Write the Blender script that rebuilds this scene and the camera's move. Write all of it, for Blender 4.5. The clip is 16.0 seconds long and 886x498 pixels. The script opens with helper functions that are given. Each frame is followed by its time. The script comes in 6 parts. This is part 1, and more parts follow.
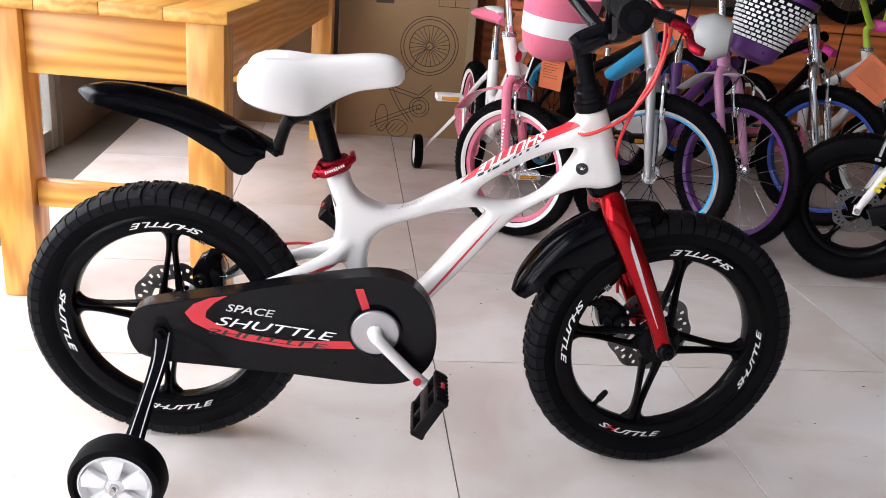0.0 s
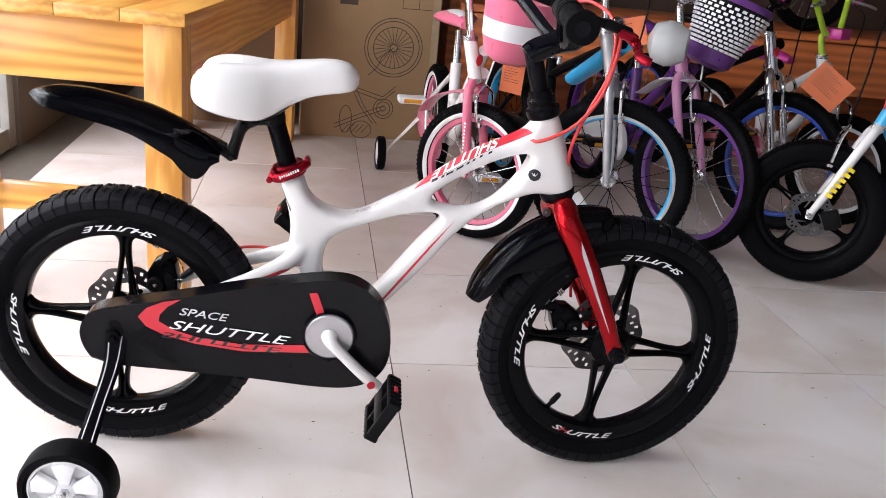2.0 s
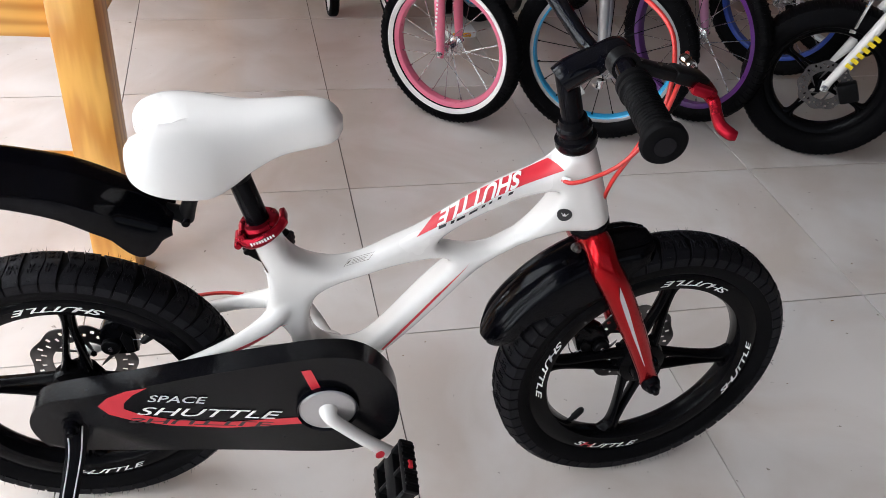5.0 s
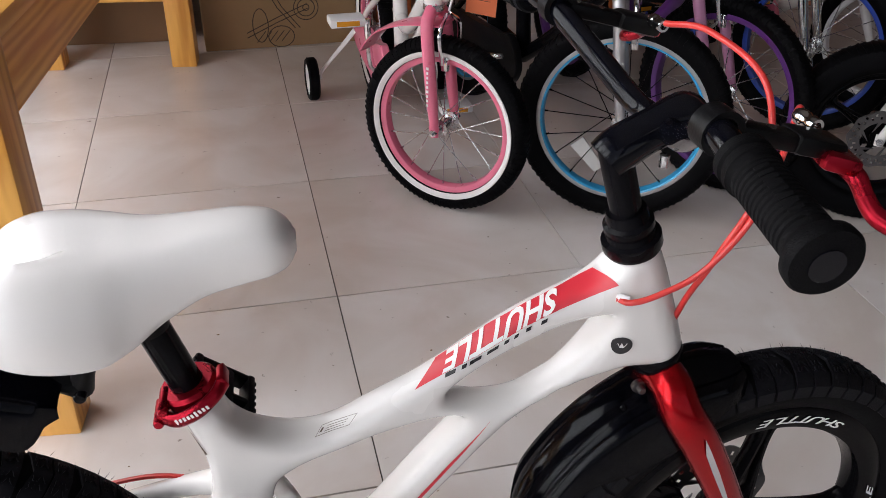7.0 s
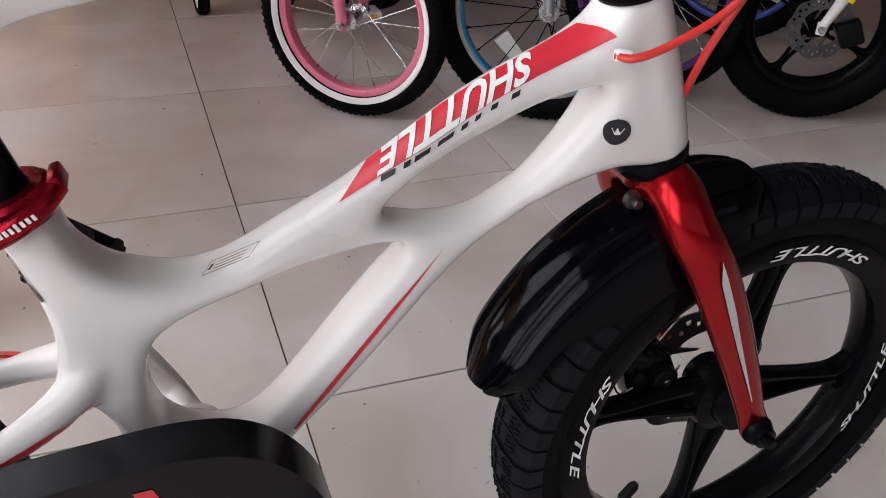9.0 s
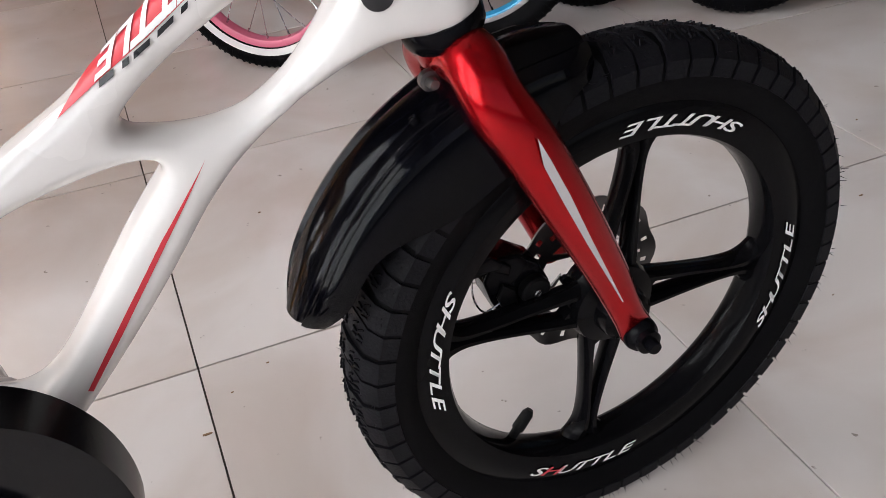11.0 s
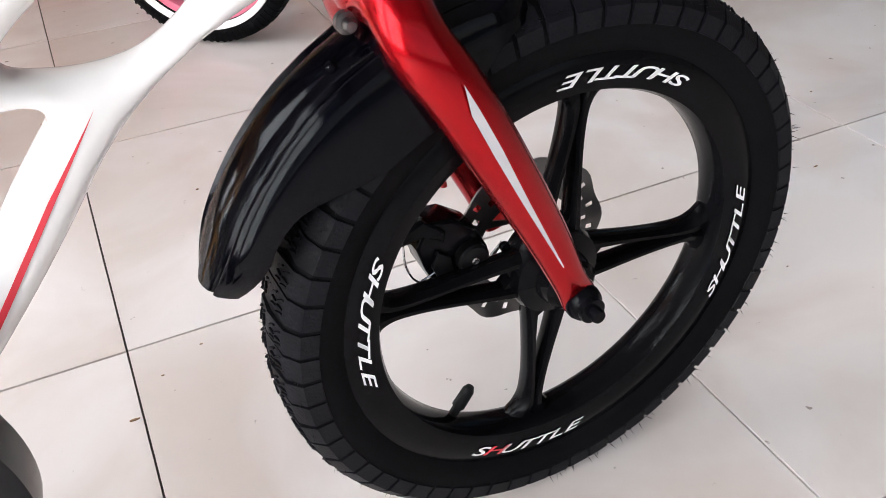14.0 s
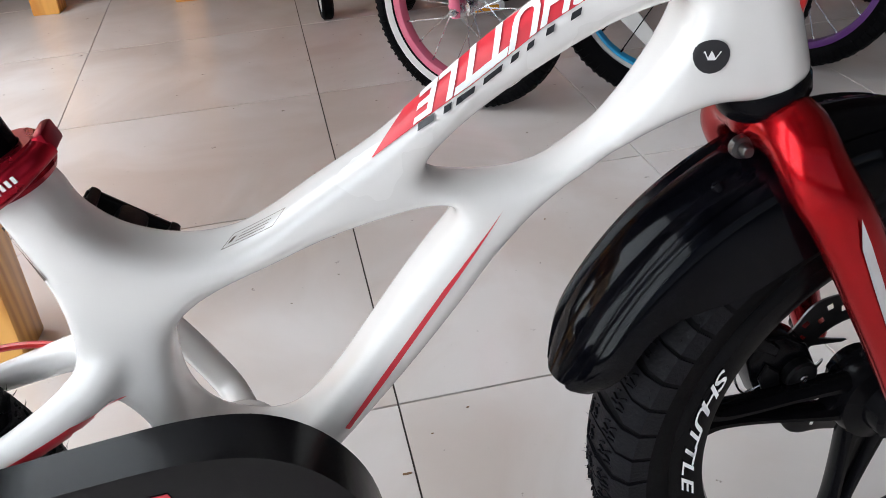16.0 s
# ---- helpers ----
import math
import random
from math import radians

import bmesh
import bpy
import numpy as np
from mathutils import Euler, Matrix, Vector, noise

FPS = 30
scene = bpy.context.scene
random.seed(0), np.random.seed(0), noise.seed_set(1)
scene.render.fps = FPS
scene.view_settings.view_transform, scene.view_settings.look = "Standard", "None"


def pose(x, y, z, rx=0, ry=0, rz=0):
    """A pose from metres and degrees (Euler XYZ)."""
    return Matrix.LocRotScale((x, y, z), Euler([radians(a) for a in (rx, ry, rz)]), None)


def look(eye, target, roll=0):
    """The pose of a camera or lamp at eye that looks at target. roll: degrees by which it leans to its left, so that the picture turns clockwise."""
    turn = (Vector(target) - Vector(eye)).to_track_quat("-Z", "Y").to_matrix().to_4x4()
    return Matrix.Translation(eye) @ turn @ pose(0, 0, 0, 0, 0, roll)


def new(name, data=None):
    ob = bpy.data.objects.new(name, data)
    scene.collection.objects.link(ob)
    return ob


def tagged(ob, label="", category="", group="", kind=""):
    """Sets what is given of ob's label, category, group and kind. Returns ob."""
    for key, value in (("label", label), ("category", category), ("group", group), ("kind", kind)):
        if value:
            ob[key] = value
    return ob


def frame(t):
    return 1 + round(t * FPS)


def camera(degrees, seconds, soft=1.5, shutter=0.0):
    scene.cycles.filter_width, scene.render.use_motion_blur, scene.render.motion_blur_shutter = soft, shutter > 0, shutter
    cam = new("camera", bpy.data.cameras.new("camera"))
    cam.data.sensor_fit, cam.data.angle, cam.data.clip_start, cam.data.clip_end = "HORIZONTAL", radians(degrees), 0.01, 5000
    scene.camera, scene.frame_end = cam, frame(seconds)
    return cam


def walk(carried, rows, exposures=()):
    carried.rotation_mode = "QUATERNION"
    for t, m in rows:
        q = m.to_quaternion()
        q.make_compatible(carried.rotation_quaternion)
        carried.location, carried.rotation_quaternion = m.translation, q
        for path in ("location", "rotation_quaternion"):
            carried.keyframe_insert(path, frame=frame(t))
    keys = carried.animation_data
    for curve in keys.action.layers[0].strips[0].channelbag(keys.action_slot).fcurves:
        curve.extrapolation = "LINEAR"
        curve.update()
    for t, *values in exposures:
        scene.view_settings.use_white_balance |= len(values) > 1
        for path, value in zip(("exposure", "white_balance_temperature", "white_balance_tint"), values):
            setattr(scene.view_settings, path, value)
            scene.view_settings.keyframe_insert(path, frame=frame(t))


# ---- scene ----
cam = camera(53.32, 16.0, soft=0.5)
PATH = [
    (0, (-0.1511, -1.5556, 0.7982), (0.0627, 0.3154, 0.1246), 4.76),
    (0.5, (-0.1516, -1.5533, 0.7990), (0.0836, 0.3156, 0.1269), 5.03),
    (1, (-0.1481, -1.5544, 0.8001), (0.1030, 0.3134, 0.1306), 5.20),
    (1.5, (-0.1405, -1.5590, 0.8045), (0.1257, 0.3072, 0.1362), 5.42),
    (2, (-0.1319, -1.5662, 0.8107), (0.1526, 0.2973, 0.1426), 5.69),
    (2.5, (-0.1287, -1.5570, 0.8079), (0.1792, 0.3054, 0.1473), 5.81),
    (3, (-0.1289, -1.5341, 0.8005), (0.2031, 0.3273, 0.1487), 5.76),
    (5.5, (-0.1797, -1.0671, 1.0981), (0.2159, 0.4566, -0.1356), 4.74),
    (6, (-0.1548, -0.9923, 1.0926), (0.2265, 0.5472, -0.1258), 3.56),
    (6.5, (-0.1303, -0.9421, 1.0536), (0.2441, 0.6559, -0.0893), 1.96),
    (7, (-0.1080, -0.8920, 0.9438), (0.2907, 0.7729, -0.0902), 1.07),
    (7.5, (-0.0965, -0.8506, 0.8629), (0.3449, 0.8173, -0.1487), 1.68),
    (8, (-0.1014, -0.8198, 0.8136), (0.3985, 0.8113, -0.2302), 2.84),
    (8.5, (-0.1130, -0.7960, 0.7676), (0.4608, 0.7977, -0.2959), 4.16),
    (9, (-0.0999, -0.7890, 0.7227), (0.4969, 0.7940, -0.3441), 2.87),
    (9.5, (-0.0590, -0.7967, 0.7031), (0.4863, 0.7880, -0.3883), -0.18),
    (10, (-0.0165, -0.7966, 0.6835), (0.4845, 0.7845, -0.4342), -3.26),
    (12.5, (0.0849, -0.7758, 0.6093), (0.6600, 0.7623, -0.5324), -5.92),
    (13, (0.0846, -0.7745, 0.6039), (0.6660, 0.7561, -0.5447), -5.56),
    (13.5, (0.0808, -0.7743, 0.6054), (0.6734, 0.7413, -0.5572), -4.96),
    (14, (0.0763, -0.7745, 0.6078), (0.6865, 0.7348, -0.5540), -3.81),
    (14.5, (0.0690, -0.7694, 0.6094), (0.6478, 0.7660, -0.5341), -3.46),
    (15, (0.0447, -0.7537, 0.6250), (0.5463, 0.8144, -0.5106), -4.15),
    (15.5, (0.0087, -0.7471, 0.6381), (0.3975, 0.8841, -0.4518), -4.75),
    (16, (-0.0267, -0.7418, 0.6512), (0.2388, 0.9453, -0.3896), -4.64),
]
walk(cam, [(t, look(eye, target, roll)) for t, eye, target, roll in PATH],
     [(0, 0.12, 6550, 19), (3, 0.10, 6500, 20), (5.5, -0.35, 6500, 14), (7, -0.48, 6650, 18), (9, -0.61, 6700, 20), (10, -0.50, 6680, 19), (12.5, 0.49, 6850, 17), (13.5, 0.55, 6650, 17), (14.5, 0.53, 6500, 14), (15, 0.42, 6350, 12), (15.5, 0.17, 6300, 12), (16, -0.12, 6350, 13)])

# ---- world and light ----
world = bpy.data.worlds.new("world")
scene.world = world
world.use_nodes = True
wn = world.node_tree.nodes
sky = wn.new("ShaderNodeTexSky")
sky.sky_type, sky.sun_disc = "NISHITA", False
sky.sun_elevation, sky.sun_rotation = radians(48), radians(-70)
wn["Background"].inputs["Strength"].default_value = 0.07
world.node_tree.links.new(sky.outputs[0], wn["Background"].inputs["Color"])


def area_lamp(name, m, sx, sy, watts, colour):
    data = bpy.data.lights.new(name, "AREA")
    data.shape, data.size, data.size_y, data.energy, data.color = "RECTANGLE", sx, sy, watts, colour
    ob = new(name, data)
    ob.matrix_world = m
    return ob


# daylight in the glazed side and in the open shop front
area_lamp("daylight_side", look((-1.45, -0.1, 1.1), (1.0, -0.1, 0.6)), 4.6, 1.9, 130, (0.93, 0.97, 1.0))
area_lamp("daylight_front", look((0.6, -3.45, 1.6), (0.6, 0, 0.6)), 4.2, 2.4, 9, (1.0, 0.98, 0.95))


# ---- materials ----
def material(name):
    m = bpy.data.materials.new(name)
    m.use_nodes = True
    return m, m.node_tree.nodes, m.node_tree.links, m.node_tree.nodes["Principled BSDF"]


def plain(name, colour, rough=0.4, metal=0.0, coat=0.0, vary=0.08, scale=40.0, bump=0.0, grain=300.0, sheen=0.5, rvary=0.08):
    """A painted, moulded or metal surface with faint clouding, uneven gloss and fine relief."""
    m, n, l, b = material(name)
    tc = n.new("ShaderNodeTexCoord")
    a = n.new("ShaderNodeTexNoise")
    a.inputs["Scale"].default_value, a.inputs["Detail"].default_value = scale, 5
    l.new(tc.outputs["Object"], a.inputs["Vector"])
    mix = n.new("ShaderNodeMix")
    mix.data_type = "RGBA"
    lo = [max(0, c * (1 - vary)) for c in colour]
    hi = [min(1, c * (1 + vary)) for c in colour]
    mix.inputs["A"].default_value, mix.inputs["B"].default_value = (*lo, 1), (*hi, 1)
    l.new(a.outputs["Fac"], mix.inputs["Factor"])
    l.new(mix.outputs["Result"], b.inputs["Base Color"])
    r = n.new("ShaderNodeMapRange")
    r.inputs["To Min"].default_value, r.inputs["To Max"].default_value = max(0.02, rough - rvary), rough + rvary
    l.new(a.outputs["Fac"], r.inputs["Value"])
    l.new(r.outputs["Result"], b.inputs["Roughness"])
    b.inputs["Metallic"].default_value = metal
    b.inputs["Coat Weight"].default_value = coat
    b.inputs["Coat Roughness"].default_value = 0.06
    b.inputs["Specular IOR Level"].default_value = sheen
    if bump:
        g = n.new("ShaderNodeTexNoise")
        g.inputs["Scale"].default_value, g.inputs["Detail"].default_value = grain, 4
        l.new(tc.outputs["Object"], g.inputs["Vector"])
        bp = n.new("ShaderNodeBump")
        bp.inputs["Strength"].default_value, bp.inputs["Distance"].default_value = bump, 0.002
        l.new(g.outputs["Fac"], bp.inputs["Height"])
        l.new(bp.outputs["Normal"], b.inputs["Normal"])
    return m


def tile_material():
    m, n, l, b = material("glazed_tile")
    geo = n.new("ShaderNodeNewGeometry")
    info = n.new("ShaderNodeObjectInfo")
    sh = n.new("ShaderNodeVectorMath")
    sh.operation = "MULTIPLY_ADD"
    sh.inputs[1].default_value = (1, 1, 1)
    cb = n.new("ShaderNodeCombineXYZ")
    k = n.new("ShaderNodeMath")
    k.operation, k.inputs[1].default_value = "MULTIPLY", 37.0
    l.new(info.outputs["Random"], k.inputs[0])
    l.new(k.outputs[0], cb.inputs[2])
    l.new(geo.outputs["Position"], sh.inputs[0])
    l.new(cb.outputs[0], sh.inputs[2])
    a = n.new("ShaderNodeTexNoise")
    a.inputs["Scale"].default_value, a.inputs["Detail"].default_value, a.inputs["Distortion"].default_value = 3.4, 11, 0.7
    l.new(sh.outputs[0], a.inputs["Vector"])
    c = n.new("ShaderNodeValToRGB")
    c.color_ramp.elements[0].position, c.color_ramp.elements[0].color = 0.36, (0.645, 0.57, 0.52, 1)
    c.color_ramp.elements[1].position, c.color_ramp.elements[1].color = 0.62, (0.755, 0.71, 0.68, 1)
    l.new(a.outputs["Fac"], c.inputs["Fac"])
    # scuffs and small dirt specks
    s = n.new("ShaderNodeTexNoise")
    s.inputs["Scale"].default_value, s.inputs["Detail"].default_value = 60, 3
    l.new(geo.outputs["Position"], s.inputs["Vector"])
    d = n.new("ShaderNodeValToRGB")
    d.color_ramp.elements[0].position, d.color_ramp.elements[0].color = 0.24, (0.45, 0.42, 0.39, 1)
    d.color_ramp.elements[1].position, d.color_ramp.elements[1].color = 0.29, (1, 1, 1, 1)
    l.new(s.outputs["Fac"], d.inputs["Fac"])
    mul = n.new("ShaderNodeMix")
    mul.data_type, mul.blend_type = "RGBA", "MULTIPLY"
    mul.inputs["Factor"].default_value = 1.0
    l.new(c.outputs["Color"], mul.inputs["A"])
    l.new(d.outputs["Color"], mul.inputs["B"])
    l.new(mul.outputs["Result"], b.inputs["Base Color"])
    r = n.new("ShaderNodeTexNoise")
    r.inputs["Scale"].default_value, r.inputs["Detail"].default_value = 9, 6
    l.new(geo.outputs["Position"], r.inputs["Vector"])
    mr = n.new("ShaderNodeMapRange")
    mr.inputs["From Min"].default_value, mr.inputs["From Max"].default_value = 0.3, 0.7
    mr.inputs["To Min"].default_value, mr.inputs["To Max"].default_value = 0.13, 0.22
    l.new(r.outputs["Fac"], mr.inputs["Value"])
    l.new(mr.outputs["Result"], b.inputs["Roughness"])
    bp = n.new("ShaderNodeBump")
    bp.inputs["Strength"].default_value, bp.inputs["Distance"].default_value = 0.10, 0.004
    l.new(r.outputs["Fac"], bp.inputs["Height"])
    l.new(bp.outputs["Normal"], b.inputs["Normal"])
    return m


def wood_material(name, light, dark, along="Y", rough=0.32, ring=16.0):
    m, n, l, b = material(name)
    tc = n.new("ShaderNodeTexCoord")
    mp = n.new("ShaderNodeMapping")
    mp.inputs["Scale"].default_value = dict(X=(0.10, 1, 1), Y=(1, 0.10, 1), Z=(1, 1, 0.10))[along]
    l.new(tc.outputs["Object"], mp.inputs["Vector"])
    w = n.new("ShaderNodeTexWave")
    w.wave_type, w.bands_direction = "RINGS", along
    w.inputs["Scale"].default_value, w.inputs["Distortion"].default_value = ring, 7.0
    w.inputs["Detail"].default_value, w.inputs["Detail Scale"].default_value = 3, 1.4
    l.new(mp.outputs[0], w.inputs["Vector"])
    f = n.new("ShaderNodeTexNoise")
    f.inputs["Scale"].default_value, f.inputs["Detail"].default_value = 60, 6
    l.new(mp.outputs[0], f.inputs["Vector"])
    add = n.new("ShaderNodeMath")
    add.operation, add.inputs[1].default_value = "MULTIPLY_ADD", 0.55
    l.new(w.outputs["Fac"], add.inputs[0])
    hf = n.new("ShaderNodeMath")
    hf.operation, hf.inputs[1].default_value = "MULTIPLY", 0.5
    l.new(f.outputs["Fac"], hf.inputs[0])
    l.new(hf.outputs[0], add.inputs[2])
    c = n.new("ShaderNodeValToRGB")
    c.color_ramp.elements[0].position, c.color_ramp.elements[0].color = 0.15, (*light, 1)
    c.color_ramp.elements[1].position, c.color_ramp.elements[1].color = 0.95, (*dark, 1)
    l.new(add.outputs[0], c.inputs["Fac"])
    # knots
    v = n.new("ShaderNodeTexVoronoi")
    v.inputs["Scale"].default_value = 4.2
    mp2 = n.new("ShaderNodeMapping")
    mp2.inputs["Scale"].default_value = dict(X=(0.45, 1, 1), Y=(1, 0.45, 1), Z=(1, 1, 0.45))[along]
    l.new(tc.outputs["Object"], mp2.inputs["Vector"])
    l.new(mp2.outputs[0], v.inputs["Vector"])
    kr = n.new("ShaderNodeValToRGB")
    kr.color_ramp.elements[0].position, kr.color_ramp.elements[0].color = 0.03, (0.30, 0.14, 0.05, 1)
    kr.color_ramp.elements[1].position, kr.color_ramp.elements[1].color = 0.12, (1, 1, 1, 1)
    l.new(v.outputs["Distance"], kr.inputs["Fac"])
    mul = n.new("ShaderNodeMix")
    mul.data_type, mul.blend_type = "RGBA", "MULTIPLY"
    mul.inputs["Factor"].default_value = 0.95
    l.new(c.outputs["Color"], mul.inputs["A"])
    l.new(kr.outputs["Color"], mul.inputs["B"])
    l.new(mul.outputs["Result"], b.inputs["Base Color"])
    b.inputs["Roughness"].default_value = rough
    b.inputs["Coat Weight"].default_value = 0.25
    bp = n.new("ShaderNodeBump")
    bp.inputs["Strength"].default_value, bp.inputs["Distance"].default_value = 0.12, 0.002
    l.new(add.outputs[0], bp.inputs["Height"])
    l.new(bp.outputs["Normal"], b.inputs["Normal"])
    return m


def glass_material():
    m, n, l, b = material("window_glass")
    b.inputs["Transmission Weight"].default_value = 1.0
    b.inputs["Roughness"].default_value = 0.02
    b.inputs["Base Color"].default_value = (0.93, 0.97, 0.95, 1)
    b.inputs["IOR"].default_value = 1.45
    return m


TILE = tile_material()
GROUT = plain("grout", (0.09, 0.075, 0.06), 0.85, vary=0.3, scale=30)
WALL_BROWN = plain("brown_wall_paint", (0.060, 0.032, 0.020), 0.6, vary=0.25, scale=3, bump=0.1)
WALL = plain("wall_paint", (0.17, 0.145, 0.12), 0.7, vary=0.06, scale=4, bump=0.1)
CEIL = plain("ceiling_paint", (0.23, 0.215, 0.20), 0.8, vary=0.04, scale=3)
PINE_Y = wood_material("varnished_pine", (0.88, 0.47, 0.11), (0.60, 0.235, 0.035), "Y")
PINE_X = wood_material("varnished_pine_cross", (0.92, 0.50, 0.12), (0.60, 0.235, 0.035), "X", ring=11)
PINE_Z = wood_material("varnished_pine_upright", (0.88, 0.47, 0.11), (0.60, 0.235, 0.035), "Z")
DARKWOOD = wood_material("brown_timber", (0.660, 0.183, 0.045), (0.374, 0.093, 0.022), "X", 0.4, 9)
CARD = plain("cardboard", (0.36, 0.225, 0.115), 0.85, vary=0.12, scale=9, bump=0.25, grain=500)
CARD_DARK = plain("cardboard_dull", (0.24, 0.14, 0.075), 0.88, vary=0.15, scale=7, bump=0.25, grain=500)
INK = plain("printing_ink", (0.075, 0.05, 0.035), 0.8)
TAPE = plain("parcel_tape", (0.34, 0.25, 0.15), 0.3)
WHITE = plain("pearl_white_paint", (0.735, 0.715, 0.69), 0.27, coat=0.6, vary=0.008, scale=5, rvary=0.02)
SADDLE_W = plain("white_vinyl", (0.775, 0.755, 0.73), 0.24, coat=0.25, vary=0.008, scale=5, bump=0.03, grain=900, rvary=0.02)
RED_DECAL = plain("red_decal", (0.62, 0.03, 0.045), 0.32, vary=0.04)
WHITE_DECAL = plain("white_decal", (0.82, 0.81, 0.79), 0.35, vary=0.03)
BLACK_DECAL = plain("black_decal", (0.015, 0.015, 0.017), 0.3)
GREY_DECAL = plain("silver_decal", (0.55, 0.54, 0.55), 0.35, metal=0.35)
RED_PAINT = plain("red_metallic_paint", (0.42, 0.002, 0.006), 0.26, metal=0.92, coat=0.3, vary=0.01, scale=30, rvary=0.02)
RED_ANOD = plain("red_anodised", (0.32, 0.006, 0.018), 0.28, metal=0.85, vary=0.1)
RED_CABLE = plain("red_cable_housing", (0.58, 0.03, 0.025), 0.32, coat=0.3)
RUBBER = plain("tyre_rubber", (0.003, 0.003, 0.0036), 0.55, vary=0.25, scale=25, bump=0.12, grain=700, sheen=0.05)
# tread blocks are a little paler and bluer than the tyre body
RUBBER_TREAD = plain("tread_rubber", (0.0046, 0.0046, 0.0066), 0.55, vary=0.3, scale=60, bump=0.2, grain=500, sheen=0.14)
GRIP = plain("grip_rubber", (0.0035, 0.0035, 0.004), 0.6, vary=0.2, bump=0.3, grain=900, sheen=0.06)
RIM_BLACK = plain("black_rim_paint", (0.003, 0.003, 0.0036), 0.18, vary=0.1, sheen=0.08)
BLACK_GLOSS = plain("black_gloss_plastic", (0.0022, 0.0024, 0.0042), 0.10, coat=0.0, vary=0.1, rvary=0.04, sheen=0.27)
BLACK_SATIN = plain("black_satin_plastic", (0.0045, 0.0045, 0.005), 0.36, vary=0.15, bump=0.08, grain=600, sheen=0.12)
GUARD_BLACK = plain("black_guard_plastic", (0.0035, 0.0035, 0.0045), 0.24, vary=0.15, bump=0.05, grain=600, sheen=0.18)
BLACK_METAL = plain("black_steel", (0.003, 0.003, 0.004), 0.2, vary=0.1, sheen=0.08)
STEEL = plain("steel", (0.56, 0.56, 0.57), 0.26, metal=1.0, vary=0.12, scale=80)
DISC = plain("brake_disc_steel", (0.13, 0.125, 0.125), 0.34, metal=0.95, vary=0.15, scale=80)
CHROME = plain("chrome", (0.72, 0.72, 0.73), 0.12, metal=1.0, vary=0.06)
ALLOY = plain("brushed_alloy", (0.50, 0.50, 0.51), 0.38, metal=0.9, vary=0.1)
BALL_GREY = plain("smooth_grey", (0.40, 0.41, 0.40), 0.22, vary=0.06)
WHITE_PLASTIC = plain("white_plastic", (0.80, 0.80, 0.80), 0.35, vary=0.03)
PINK = plain("pink_paint", (0.74, 0.165, 0.26), 0.3, coat=0.5, vary=0.05)
LILAC = plain("lilac_pink_paint", (0.62, 0.27, 0.46), 0.3, coat=0.5, vary=0.05)
PURPLE = plain("purple_paint", (0.095, 0.018, 0.16), 0.3, coat=0.4, vary=0.08)
CYAN = plain("sky_blue_paint", (0.015, 0.36, 0.66), 0.32, coat=0.4, vary=0.05)
BLUE = plain("deep_blue_paint", (0.012, 0.055, 0.36), 0.35, coat=0.3)
GREEN = plain("lime_paint", (0.36, 0.55, 0.03), 0.35, coat=0.3)
MAGENTA = plain("magenta_plastic", (0.55, 0.03, 0.25), 0.35)
YELLOW = plain("yellow_decal", (0.83, 0.62, 0.02), 0.4)
AMBER = plain("amber_reflector", (0.75, 0.32, 0.02), 0.15, coat=0.6)
ORANGE_CARD = plain("orange_card", (0.90, 0.24, 0.10), 0.75, vary=0.04, scale=14, bump=0.1)
ALUMINIUM = plain("window_aluminium", (0.50, 0.49, 0.46), 0.4, metal=0.6, vary=0.1)
GLASS = glass_material()
CLEAR = plain("clear_reflector", (0.62, 0.62, 0.60), 0.15, coat=0.8)


# ---- mesh helpers ----
def finish(bm, name, mat, parent=None, label="", smooth=True, sharp=40):
    me = bpy.data.meshes.new(name)
    bmesh.ops.recalc_face_normals(bm, faces=bm.faces[:])
    lim = radians(sharp)
    for e in bm.edges:
        e.smooth = not (len(e.link_faces) == 2 and e.calc_face_angle(0) > lim)
    for f in bm.faces:
        f.smooth = smooth
    bm.to_mesh(me)
    bm.free()
    me.materials.append(mat)
    ob = new(name, me)
    ob.parent = parent
    if label:
        tagged(ob, label)
    return ob


def part(name, bm, mat, parent, label=""):
    return finish(bm, name, mat, parent, label)


def thing(name, m, label, category, group=""):
    ob = new(name)
    ob.empty_display_size = 0.05
    ob.matrix_world = m
    return tagged(ob, label, category, group)


def add_box(bm, c, s, m=None, bevel=0.0):
    """A box of size s round c, turned by m, with rounded edges."""
    t = Matrix.Translation(c) @ (m or Matrix()) @ Matrix.Diagonal((*s, 1))
    g = bmesh.ops.create_cube(bm, size=1.0, matrix=t)
    if bevel:
        es = list({e for v in g["verts"] for e in v.link_edges})
        bmesh.ops.bevel(bm, geom=es, offset=bevel, segments=2, affect="EDGES", profile=0.5)
    return bm


def box(c, s, m=None, bevel=0.003):
    return add_box(bmesh.new(), c, s, m, bevel)


def smooth_path(pts, steps=6):
    """A Catmull-Rom line through the points; each may carry more than three numbers."""
    p = [np.array(a, float) for a in pts]
    p = [2 * p[0] - p[1]] + p + [2 * p[-1] - p[-2]]
    out = []
    for i in range(1, len(p) - 2):
        for k in range(steps):
            t = k / steps
            out.append(0.5 * (2 * p[i] + (p[i + 1] - p[i - 1]) * t + (2 * p[i - 1] - 5 * p[i] + 4 * p[i + 1] - p[i + 2]) * t * t
                              + (3 * p[i] - p[i - 1] - 3 * p[i + 1] + p[i + 2]) * t ** 3))
    out.append(p[-2])
    return out


